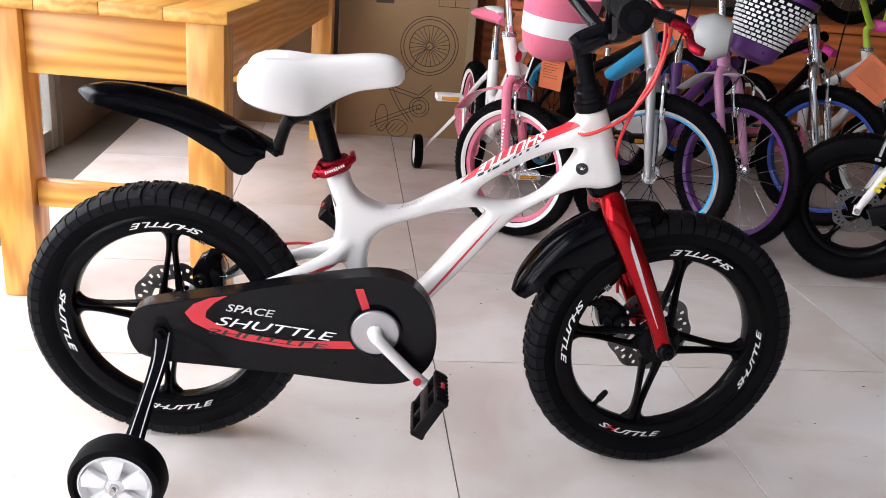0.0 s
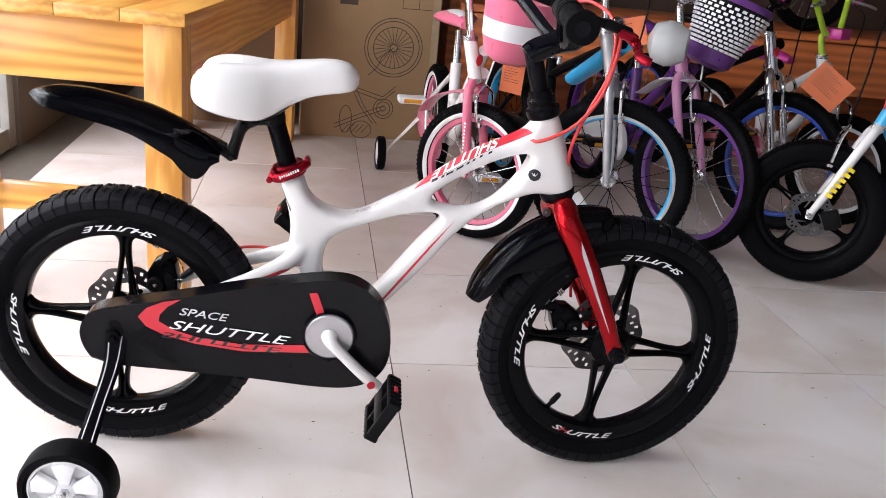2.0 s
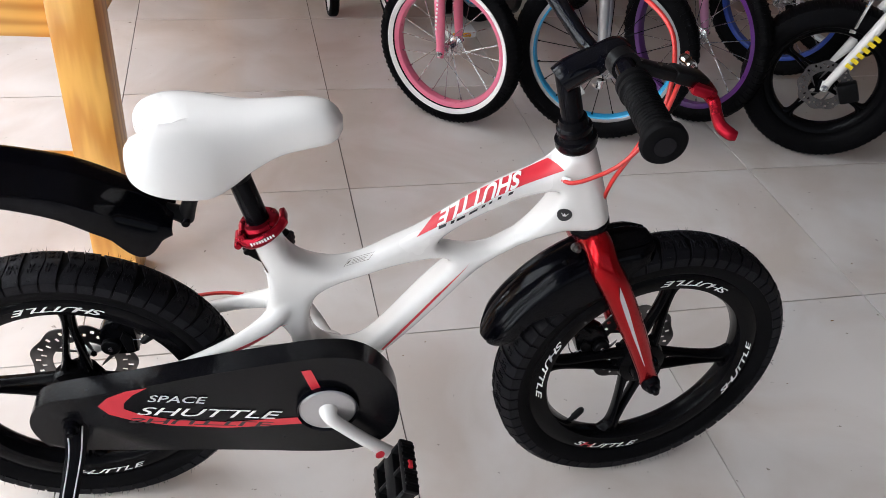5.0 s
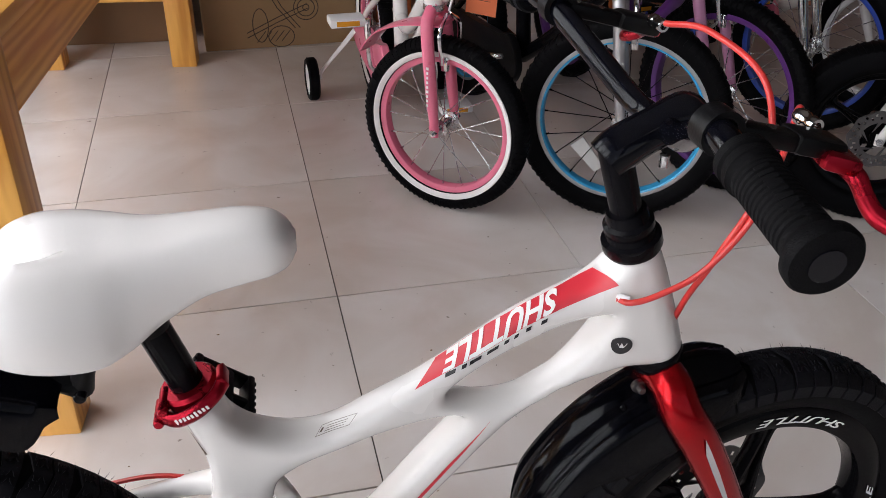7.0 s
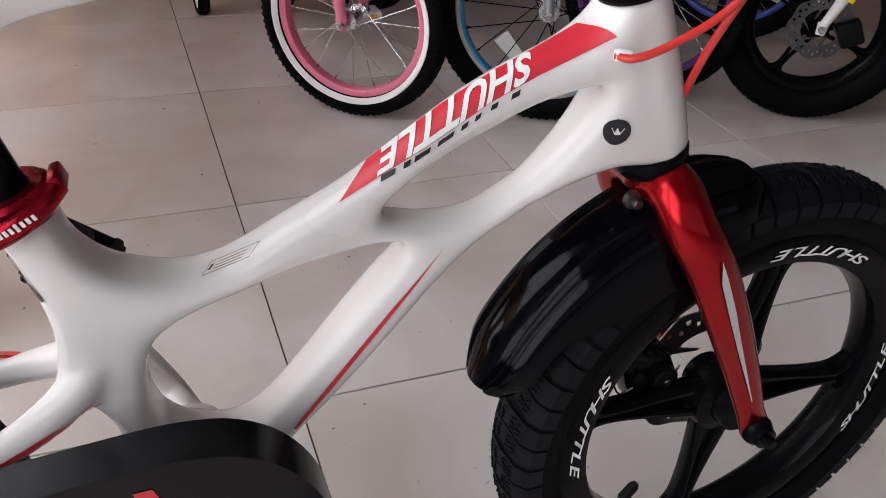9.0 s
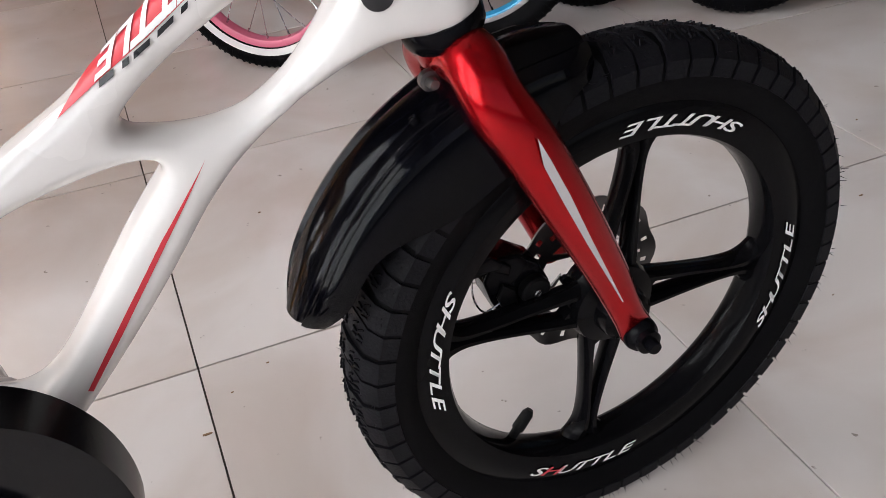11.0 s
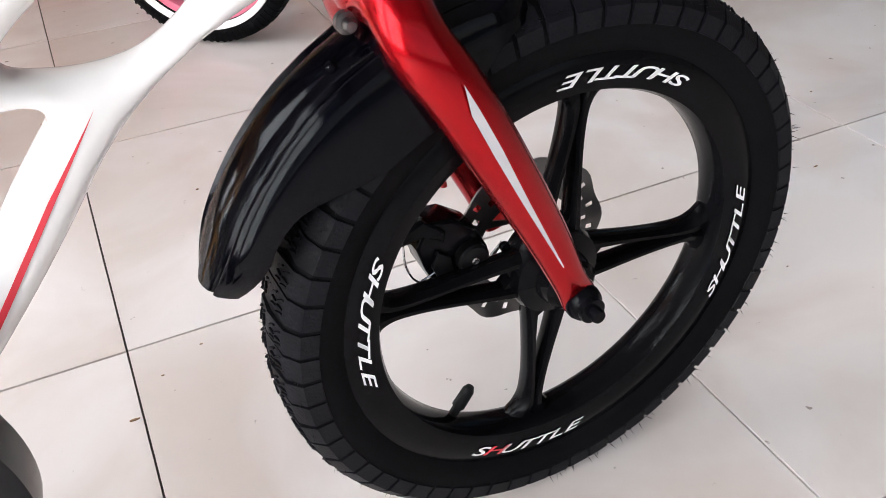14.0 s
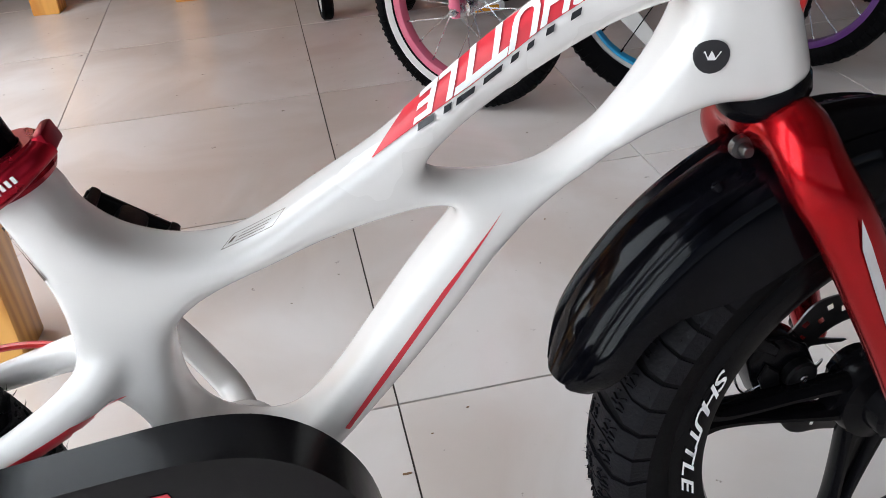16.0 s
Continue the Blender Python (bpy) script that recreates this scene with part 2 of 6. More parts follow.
def add_tube(bm, pts, segs=12, steps=6, cap=True, wide=None):
    """A tube along points (x, y, z, radius) or (x, y, z, radius in the plane, radius across it, towards the axis wide)."""
    path = smooth_path(pts, steps) if steps else [np.array(a, float) for a in pts]
    rings, up = [], None
    for i, q in enumerate(path):
        d = Vector(path[min(i + 1, len(path) - 1)][:3] - path[max(i - 1, 0)][:3]).normalized()
        if wide is not None:
            b = Vector(wide)
            b = (b - d * b.dot(d)).normalized()
        else:
            if up is None:
                up = Vector((0, 0, 1)) if abs(d.z) < 0.9 else Vector((1, 0, 0))
            b = (up - d * up.dot(d)).normalized()
            up = b
        a = d.cross(b)
        ra, rb = q[3], q[4] if len(q) > 4 else q[3]
        rings.append([bm.verts.new(Vector(q[:3]) + a * ra * math.cos(2 * math.pi * k / segs) + b * rb * math.sin(2 * math.pi * k / segs)) for k in range(segs)])
    for r0, r1 in zip(rings, rings[1:]):
        for k in range(segs):
            bm.faces.new((r0[k], r0[(k + 1) % segs], r1[(k + 1) % segs], r1[k]))
    if cap:
        bm.faces.new(rings[0])
        bm.faces.new(rings[-1][::-1])
    return bm


def tube(pts, segs=12, steps=6, cap=True, wide=None):
    return add_tube(bmesh.new(), pts, segs, steps, cap, wide)


def add_lathe(bm, profile, segs=48, m=None, closed=False):
    """Turns (radius, y) points round the Y axis."""
    m = m or Matrix()
    rings = []
    for k in range(segs):
        a = 2 * math.pi * k / segs
        rings.append([bm.verts.new(m @ Vector((r * math.cos(a), y, r * math.sin(a)))) for r, y in profile])
    n = len(profile)
    for k in range(segs):
        r0, r1 = rings[k], rings[(k + 1) % segs]
        for i in range(n if closed else n - 1):
            f = (r0[i], r0[(i + 1) % n], r1[(i + 1) % n], r1[i])
            if profile[i][0] == 0 and profile[(i + 1) % n][0] == 0:
                continue
            bm.faces.new(f)
    bmesh.ops.remove_doubles(bm, verts=[v for r in rings for v in r], dist=1e-6)
    return bm


def lathe(profile, segs=48, m=None, closed=False):
    return add_lathe(bmesh.new(), profile, segs, m, closed)


def add_prism(bm, poly, y0, y1, m=None, bevel=0.0):
    """A plate: the (x, z) outline between y0 and y1."""
    m = m or Matrix()
    a = [bm.verts.new(m @ Vector((x, y0, z))) for x, z in poly]
    b = [bm.verts.new(m @ Vector((x, y1, z))) for x, z in poly]
    n = len(poly)
    f0, f1 = bm.faces.new(a), bm.faces.new(b[::-1])
    for k in range(n):
        bm.faces.new((a[k], b[k], b[(k + 1) % n], a[(k + 1) % n]))
    if bevel:
        bmesh.ops.bevel(bm, geom=list(f0.edges) + list(f1.edges), offset=bevel, segments=3, affect="EDGES", profile=0.5)
    return bm


def prism(poly, y0, y1, m=None, bevel=0.0):
    return add_prism(bmesh.new(), poly, y0, y1, m, bevel)


def ring_poly(pts, steps=6):
    """A closed smooth outline through (x, z) points."""
    n = len(pts)
    out = []
    p = [np.array(a, float) for a in pts]
    for i in range(n):
        a, b, c, d = p[i - 1], p[i], p[(i + 1) % n], p[(i + 2) % n]
        for k in range(steps):
            t = k / steps
            q = 0.5 * (2 * b + (c - a) * t + (2 * a - 5 * b + 4 * c - d) * t * t + (3 * b - a - 3 * c + d) * t ** 3)
            out.append((float(q[0]), float(q[1])))
    return out


def letters(text, size, shear=0.0, depth=0.0, fat=0.012):
    """The built-in font's letters as a bmesh in the XY plane, centred."""
    cu = bpy.data.curves.new("lettering", "FONT")
    cu.body, cu.size, cu.shear, cu.extrude, cu.align_x, cu.align_y = text, size, shear, depth, "CENTER", "CENTER"
    cu.resolution_u = 3
    cu.offset = size * fat
    ob = new("lettering", cu)
    me = bpy.data.meshes.new_from_object(ob.evaluated_get(bpy.context.evaluated_depsgraph_get()))
    bm = bmesh.new()
    bm.from_mesh(me)
    bpy.data.objects.remove(ob)
    bpy.data.curves.remove(cu)
    bpy.data.meshes.remove(me)
    bmesh.ops.remove_doubles(bm, verts=bm.verts[:], dist=1e-6)
    return bm


YZ = Matrix(((1, 0, 0, 0), (0, 0, -1, 0), (0, 1, 0, 0), (0, 0, 0, 1)))  # lays XY shapes into the XZ plane, facing -Y


# ---- setting ----
def setting(name, bm, mat, label="", category="", parent=None, sharp=30):
    ob = finish(bm, name, mat, parent, "", False)
    return tagged(ob, label, category, "", "structure")


TS = 0.493
floor = setting("floor", box((1.35, -0.45, -0.055), (5.1, 6.5, 0.1), None, 0), GROUT, "dark joints under the glazed floor tiles", "floor")
setting("wall_back", box((1.35, 2.86, 1.45), (5.3, 0.12, 3.1), None, 0), WALL_BROWN, "plain dark brown back wall", "wall")
setting("wall_right", box((3.96, -0.45, 1.45), (0.12, 6.5, 3.1), None, 0), WALL, "plain painted side wall", "wall")
setting("wall_left_far", box((-1.2, 2.18, 1.45), (0.1, 1.24, 3.1), None, 0), WALL, "plain painted wall beside the glazing", "wall")
setting("wall_left_over", box((-1.2, -1.07, 2.8), (0.1, 5.26, 0.4), None, 0), WALL, "plain lintel over the glazing", "wall")
setting("wall_front_over", box((1.35, -3.65, 2.8), (5.1, 0.1, 0.4), None, 0), WALL, "plain lintel over the shop front", "wall")
setting("wall_front_side", box((3.4, -3.65, 1.3), (1.0, 0.1, 2.6), None, 0), WALL, "plain pier beside the shop front", "wall")
setting("ceiling", box((1.35, -0.4, 3.06), (5.4, 6.6, 0.1), None, 0), CEIL, "plain painted ceiling", "ceiling")
setting("ground", box((0, 0, -0.2), (120, 120, 0.1), None, 0), plain("street_paving", (0.33, 0.32, 0.30), 0.85, vary=0.2, scale=3), "grey paving outside the shop", "ground")


def glazing(y0, y1):
    w = thing("window_1", pose(-1.19, (y0 + y1) / 2, 0), "aluminium framed shop glazing with clear panes", "window")
    w["kind"] = "structure"
    h = (y1 - y0) / 2
    for s in (-1, 1):
        part("window_frame", box((0, s * (h - 0.03), 1.3), (0.06, 0.06, 2.6)), ALUMINIUM, w)
    for z in (0.035, 2.57):
        part("window_frame", box((0, 0, z), (0.05, 2 * h - 0.12, 0.07)), ALUMINIUM, w)
    p = part("pane", box((0, 0, 1.3), (0.006, 2 * h - 0.12, 2.46), None, 0), GLASS, w)
    p.visible_shadow = False


for k in range(4):
    glazing(0.4 - 1.15 * k + 0.01, 0.4 - 1.15 * k + 1.14)


# ---- main bicycle ----
BX, BZ = Vector((0.99831, -0.05814, 0)), Vector((-0.00345, -0.05916, 0.99824))
BY = BZ.cross(BX)
BIKE_M = Matrix(((BX.x, BY.x, BZ.x, -0.4278), (BX.y, BY.y, BZ.y, -0.2623), (BX.z, BY.z, BZ.z, 0), (0, 0, 0, 1)))
bike = thing("kids_bicycle", BIKE_M, "white kids bicycle with red fork, black wheels and white saddle", "bicycle")
R_W, HUB_R, HUB_F = 0.2155, Vector((0.010, 0, 0.2125)), Vector((0.7735, 0, 0.216))
AX0, AX1 = Vector((0.652, 0, 0.462)), Vector((0.613, 0, 0.586))  # steering axis, bottom and top
STEER = Matrix.Translation(AX0) @ Matrix.Rotation(radians(7.0), 4, (AX1 - AX0).normalized()) @ Matrix.Translation(-AX0)


def steered(bm):
    bmesh.ops.transform(bm, matrix=STEER, verts=bm.verts[:])
    return bm


def moved(bm, m):
    bmesh.ops.transform(bm, matrix=m, verts=bm.verts[:])
    return bm


def tyre_bm(r, bead, w):
    h = w / 2
    return lathe([(bead, -h * 0.62), (bead + 0.006, -h * 0.8), (bead + 0.018, -h * 0.98), (r - 0.020, -h), (r - 0.010, -h * 0.9), (r - 0.0045, -h * 0.62), (r - 0.003, 0),
                  (r - 0.0045, h * 0.62), (r - 0.010, h * 0.9), (r - 0.020, h), (bead + 0.018, h * 0.98), (bead + 0.006, h * 0.8), (bead, h * 0.62)], 96, None, True)


def tread_bm(r, w, n, hairs=0, half=0.0145, rise=0.0028, marks=False):
    """Raised blocks across the tyre, that reach down its shoulders, and fine moulding hairs."""
    bm = bmesh.new()
    h = w / 2
    rng = random.Random(4)
    prof = [(-1.0, r - 0.024), (-0.93, r - 0.0125), (-0.66, r - 0.005), (0.0, r - 0.0028), (0.66, r - 0.005), (0.93, r - 0.0125), (1.0, r - 0.024)]
    for k in range(n):
        a0 = 2 * math.pi * k / n
        lo, hi = [], []
        for j, (u, rr) in enumerate(prof):
            # the blocks sweep back towards the shoulders
            a = a0 + 0.035 * abs(u) + (0.02 if k % 2 else 0) * (1 - abs(u))
            da = half * (1.0 if abs(u) > 0.5 else 0.85)
            lift = rise if abs(u) < 0.95 else 0.0010
            y = u * h
            for row, ang in ((lo, a - da), (hi, a + da)):
                d = Vector((math.cos(ang), 0, math.sin(ang)))
                out = (d * (1 - 0.75 * abs(u)) + Vector((0, u * 0.75, 0))).normalized()
                b = d * rr + Vector((0, y, 0))
                row.append((bm.verts.new(b - out * 0.002), bm.verts.new(b + out * lift)))
        for j in range(len(prof) - 1):
            bm.faces.new((lo[j][1], hi[j][1], hi[j + 1][1], lo[j + 1][1]))
            bm.faces.new((lo[j][0], lo[j][1], lo[j + 1][1], lo[j + 1][0]))
            bm.faces.new((hi[j][1], hi[j][0], hi[j + 1][0], hi[j + 1][1]))
        for j in (0, len(prof) - 1):
            bm.faces.new((lo[j][0], lo[j][1], hi[j][1], hi[j][0]))
        if marks:
            # small raised bars on each rib, two rows on the crown and one on each shoulder
            for u in (-0.80, -0.52, -0.26, 0.26, 0.52, 0.80):
                rr = r - 0.0028 - 0.0022 * (u / 0.66) ** 2 - max(0, abs(u) - 0.66) * 0.028 + rise
                out = Vector((1 - 0.6 * abs(u), u * 0.75, 0)).normalized()
                for da, turn in ((-0.020, 25), (0.004, -25), (0.022, 0)):
                    ang = a0 + 0.035 * abs(u) + (0.02 if k % 2 else 0) * (1 - abs(u)) + da
                    spin = Matrix.Rotation(-ang, 4, "Y")
                    q = Vector((1, 0, 0)).rotation_difference(out).to_matrix().to_4x4()
                    t = spin @ Matrix.Translation((rr, u * h, 0)) @ q @ Matrix.Rotation(radians(turn), 4, "X") @ Matrix.Diagonal((0.0016, 0.0052, 0.0011, 1))
                    bmesh.ops.create_cube(bm, size=1.0, matrix=t)
    for k in range(hairs):
        a, u = rng.uniform(0, 2 * math.pi), rng.choice((-0.95, -0.6, 0.0, 0.6, 0.95)) + rng.uniform(-0.05, 0.05)
        d = Vector((math.cos(a), 0, math.sin(a)))
        o = (d * (1 - 0.7 * abs(u)) + Vector((0, u * 0.7, 0))).normalized()
        b = d * (r - 0.003 - 0.012 * max(0, abs(u) - 0.5)) + Vector((0, u * h, 0))
        t = Vector((-math.sin(a), 0, math.cos(a)))
        ln = rng.uniform(0.003, 0.0065)
        tip = b + o * ln + t * rng.uniform(-0.003, 0.003)
        vs = [bm.verts.new(b + t * 0.0004), bm.verts.new(b - t * 0.0004), bm.verts.new(b + Vector((0, 0.0008, 0))), bm.verts.new(tip)]
        for f in ((0, 1, 3), (1, 2, 3), (2, 0, 3)):
            bm.faces.new([vs[i] for i in f])
    return bm


def rim_bm(base):
    """A moulded four-armed wheel: deep rim, arms of two thin legs that meet at the rim, and a hub flange."""
    bm = lathe([(0.174, -0.020), (0.171, -0.0225), (0.156, -0.0235), (0.1465, -0.0205), (0.1440, -0.0155), (0.1432, -0.005), (0.1440, 0.005), (0.148, 0.011),
                (0.156, 0.016), (0.171, 0.0205), (0.174, 0.020)], 96, None, True)
    add_lathe(bm, [(0.0, -0.032), (0.017, -0.032), (0.0205, -0.029), (0.022, -0.016), (0.034, -0.012), (0.036, -0.006), (0.036, 0.006), (0.034, 0.012), (0.022, 0.016), (0.0205, 0.029), (0.017, 0.032), (0.0, 0.032)], 32)
    for k in range(4):
        a = base + k * math.pi / 2
        for s in (-1, 1):
            pts = []
            for q, off, wx, wy in ((0.026, 0.56, 0.008, 0.010), (0.045, 0.27, 0.0058, 0.010), (0.075, 0.112, 0.0044, 0.0095), (0.105, 0.046, 0.0042, 0.010), (0.128, 0.030, 0.0058, 0.0105), (0.140, 0.050, 0.0085, 0.0105), (0.148, 0.085, 0.0105, 0.010), (0.154, 0.105, 0.008, 0.008)):
                an = a + s * off
                pts.append((q * math.cos(an), 0, q * math.sin(an), wx, wy))
            add_tube(bm, pts, 10, 4, True, (0, 1, 0))
        # the web between the legs
        add_prism(bm, [(q * math.cos(a + o), q * math.sin(a + o)) for q, o in ((0.03, -0.5), (0.047, -0.27), (0.036, 0.0), (0.047, 0.27), (0.03, 0.5))], -0.006, 0.006)
    return bm


def word_on_ring(text, radius, mid, size, y):
    """Letters along a ring, with their tops to the hub, facing -Y."""
    bms = []
    step = size * 0.84 / radius
    for i, ch in enumerate(text):
        if ch == " ":
            continue
        bm = letters(ch, size, 0.4, 0, 0.016)
        a = mid + (i - (len(text) - 1) / 2) * step
        m = Matrix.Translation((radius * math.cos(a), y, radius * math.sin(a))) @ Matrix.Rotation(-(a + math.pi / 2), 4, "Y") @ YZ
        bms.append(moved(bm, m @ Matrix.Diagonal((1.55, 0.68, 1, 1))))
    out = bmesh.new()
    for b in bms:
        me = bpy.data.meshes.new("glyph")
        b.to_mesh(me)
        b.free()
        out.from_mesh(me)
        bpy.data.meshes.remove(me)
    return out


def main_wheel(m, base, words, valve, red_mark=False):
    tyre = part("tyre", moved(tyre_bm(R_W, 0.168, 0.058), m), RUBBER, bike, "knobbly black tyre")
    part("tread", moved(tread_bm(R_W, 0.058, 62, 420, 0.0430, 0.0026, True), m), RUBBER_TREAD, tyre)
    rim = part("rim", moved(rim_bm(base), m), RIM_BLACK, bike, "black moulded rim with four forked arms")
    for k, a in enumerate(words):
        if red_mark and k == 2:
            part("lettering", moved(word_on_ring("S UTTLE", 0.1595, a, 0.0180, -0.0242), m), WHITE_DECAL, rim)
            part("red_letter", moved(word_on_ring(" H     ", 0.1595, a, 0.0180, -0.0242), m), RED_DECAL, rim)
        else:
            part("lettering", moved(word_on_ring("SHUTTLE", 0.1595, a, 0.0180, -0.0242), m), WHITE_DECAL, rim)
    v = Vector((math.cos(valve), 0, math.sin(valve)))
    bm = tube([(*(v * 0.148), 0.0040), (*(v * 0.132), 0.0038)], 10, 0)
    add_tube(bm, [(*(v * 0.135), 0.0054), (*(v * 0.119), 0.0050), (*(v * 0.115), 0.003)], 10, 0)
    part("valve", moved(bm, m), BLACK_SATIN, rim)


FW = STEER @ Matrix.Translation(STEER.inverted() @ HUB_F)
main_wheel(Matrix.Translation(HUB_R) @ Matrix.Diagonal((0.985, 0.985, 0.985, 1)), radians(-3), [radians(a) for a in (87, 183, -86, -2)], radians(40))
main_wheel(FW, radians(-7), [radians(a) for a in (74, 169, -103, -10)], radians(-127), True)


def disc_bm(r):
    """A wavy brake disc with drilled holes."""
    n = 72
    outer = [(r + 0.0022 * math.cos(9 * 2 * math.pi * k / n)) for k in range(n)]
    bm = bmesh.new()
    lay = []
    for y in (-0.0009, 0.0009):
        lay.append([[bm.verts.new((q * math.cos(2 * math.pi * k / n), y, q * math.sin(2 * math.pi * k / n))) for k in range(n)] for q in (0.6 * r, 0.72 * r, 0.82 * r, 0.92 * r)] +
                   [[bm.verts.new((outer[k] * math.cos(2 * math.pi * k / n), y, outer[k] * math.sin(2 * math.pi * k / n))) for k in range(n)]])
    for L in lay:
        for j in range(4):
            for k in range(n):
                if (j == 1 and k % 4 == 0) or (j == 2 and k % 4 == 2):
                    continue
                bm.faces.new((L[j][k], L[j][(k + 1) % n], L[j + 1][(k + 1) % n], L[j + 1][k]))
    for k in range(n):
        bm.faces.new((lay[0][4][k], lay[1][4][k], lay[1][4][(k + 1) % n], lay[0][4][(k + 1) % n]))
    for k in range(6):
        # arms run from the hub ring into the brake track, so that all is one plate
        ids = [(12 * k + i) % n for i in (3, 4, 5)]
        hub_row = [[bm.verts.new((0.022 * math.cos(2 * math.pi * (i - 7) / n), y, 0.022 * math.sin(2 * math.pi * (i - 7) / n))) for i in ids] for y in (-0.0009, 0.0009)]
        for side in (0, 1):
            for i in (0, 1):
                bm.faces.new((hub_row[side][i], hub_row[side][i + 1], lay[side][0][ids[i + 1]], lay[side][0][ids[i]]))
        for i in (0, 2):
            bm.faces.new((hub_row[0][i], hub_row[1][i], lay[1][0][ids[i]], lay[0][0][ids[i]]))
    return bm


def caliper(m):
    """A cable disc caliper: angular body, adjuster dial, cable arm, bracket with two washered bolts, inner wire."""
    pts = [(-0.034, -0.002), (-0.023, -0.027), (-0.010, -0.026), (0.011, -0.016), (0.016, 0.0), (0.006, 0.021), (-0.012, 0.034), (-0.030, 0.036), (-0.040, 0.018)]
    c = part("brake_caliper", moved(prism(pts, -0.010, 0.016, None, 0.003), m), BLACK_METAL, bike, "black cable disc brake caliper")
    part("caliper_cheek", moved(prism([(-0.031, 0.002), (-0.022, -0.021), (-0.012, -0.018), (-0.016, 0.006), (-0.026, 0.014)], -0.0145, -0.0100, None, 0.0015), m), BLACK_SATIN, c)
    part("adjuster_dial", moved(lathe([(0, -0.0185), (0.0105, -0.0185), (0.0122, -0.0170), (0.0122, -0.0100), (0, -0.0100)], 28), m), BLACK_SATIN, c)
    part("bolt", moved(lathe([(0, -0.0200), (0.0022, -0.0205), (0.0034, -0.0200), (0.0034, -0.0180), (0, -0.0180)], 6), m), STEEL, c)
    part("cable_arm", moved(prism([(-0.022, 0.022), (-0.020, 0.030), (-0.036, 0.044), (-0.052, 0.038), (-0.053, 0.030), (-0.046, 0.030), (-0.036, 0.034)], -0.0160, -0.0100, None, 0.0015), m), BLACK_METAL, c)
    part("bracket", moved(tube([(-0.056, 0.004, 0.026, 0.0075), (-0.040, 0.004, 0.045, 0.0062), (-0.022, 0.004, 0.066, 0.0085), (-0.014, 0.006, 0.074, 0.0080)], 12, 3), m), BLACK_METAL, c)
    d = Vector((0.018, 0, 0.021)).normalized()
    q = Vector((0, 1, 0)).rotation_difference(d).to_matrix().to_4x4()
    for x, z in ((-0.046, 0.038), (-0.029, 0.058)):
        for e in (-0.0036, 0.0, 0.0036):
            part("washer", moved(lathe([(0.004, -0.0012), (0.0092, -0.0012), (0.0096, 0), (0.0092, 0.0012), (0.004, 0.0012)], 18, None, True), m @ Matrix.Translation((x + d.x * e, 0.002, z + d.z * e)) @ q), STEEL, c)
    part("clamp_bolt", moved(lathe([(0, -0.0135), (0.0030, -0.0135), (0.0040, -0.0125), (0.0040, -0.010), (0, -0.010)], 8, pose(0.028, 0, -0.003)), m), BLACK_METAL, c)
    part("brake_wire", moved(tube([(-0.050, -0.010, 0.028, 0.0008), (-0.050, -0.012, 0.010, 0.0008), (-0.042, -0.012, -0.006, 0.0008), (-0.028, -0.012, -0.003, 0.0008)], 6), m), STEEL, c)


part("brake_disc", moved(disc_bm(0.069), FW @ pose(0, 0.034, 0)), DISC, bike, "drilled steel front brake disc")
part("brake_disc", moved(disc_bm(0.067), Matrix.Translation(HUB_R) @ pose(0, 0.038, 0)), DISC, bike, "drilled steel rear brake disc")
caliper(FW @ pose(-0.060, 0.022, 0.025, 0, 0, 0))
caliper(Matrix.Translation(HUB_R) @ pose(0.044, 0.030, 0.050, 0, -25, 0) @ Matrix.Diagonal((-1, 1, 1, 1)))


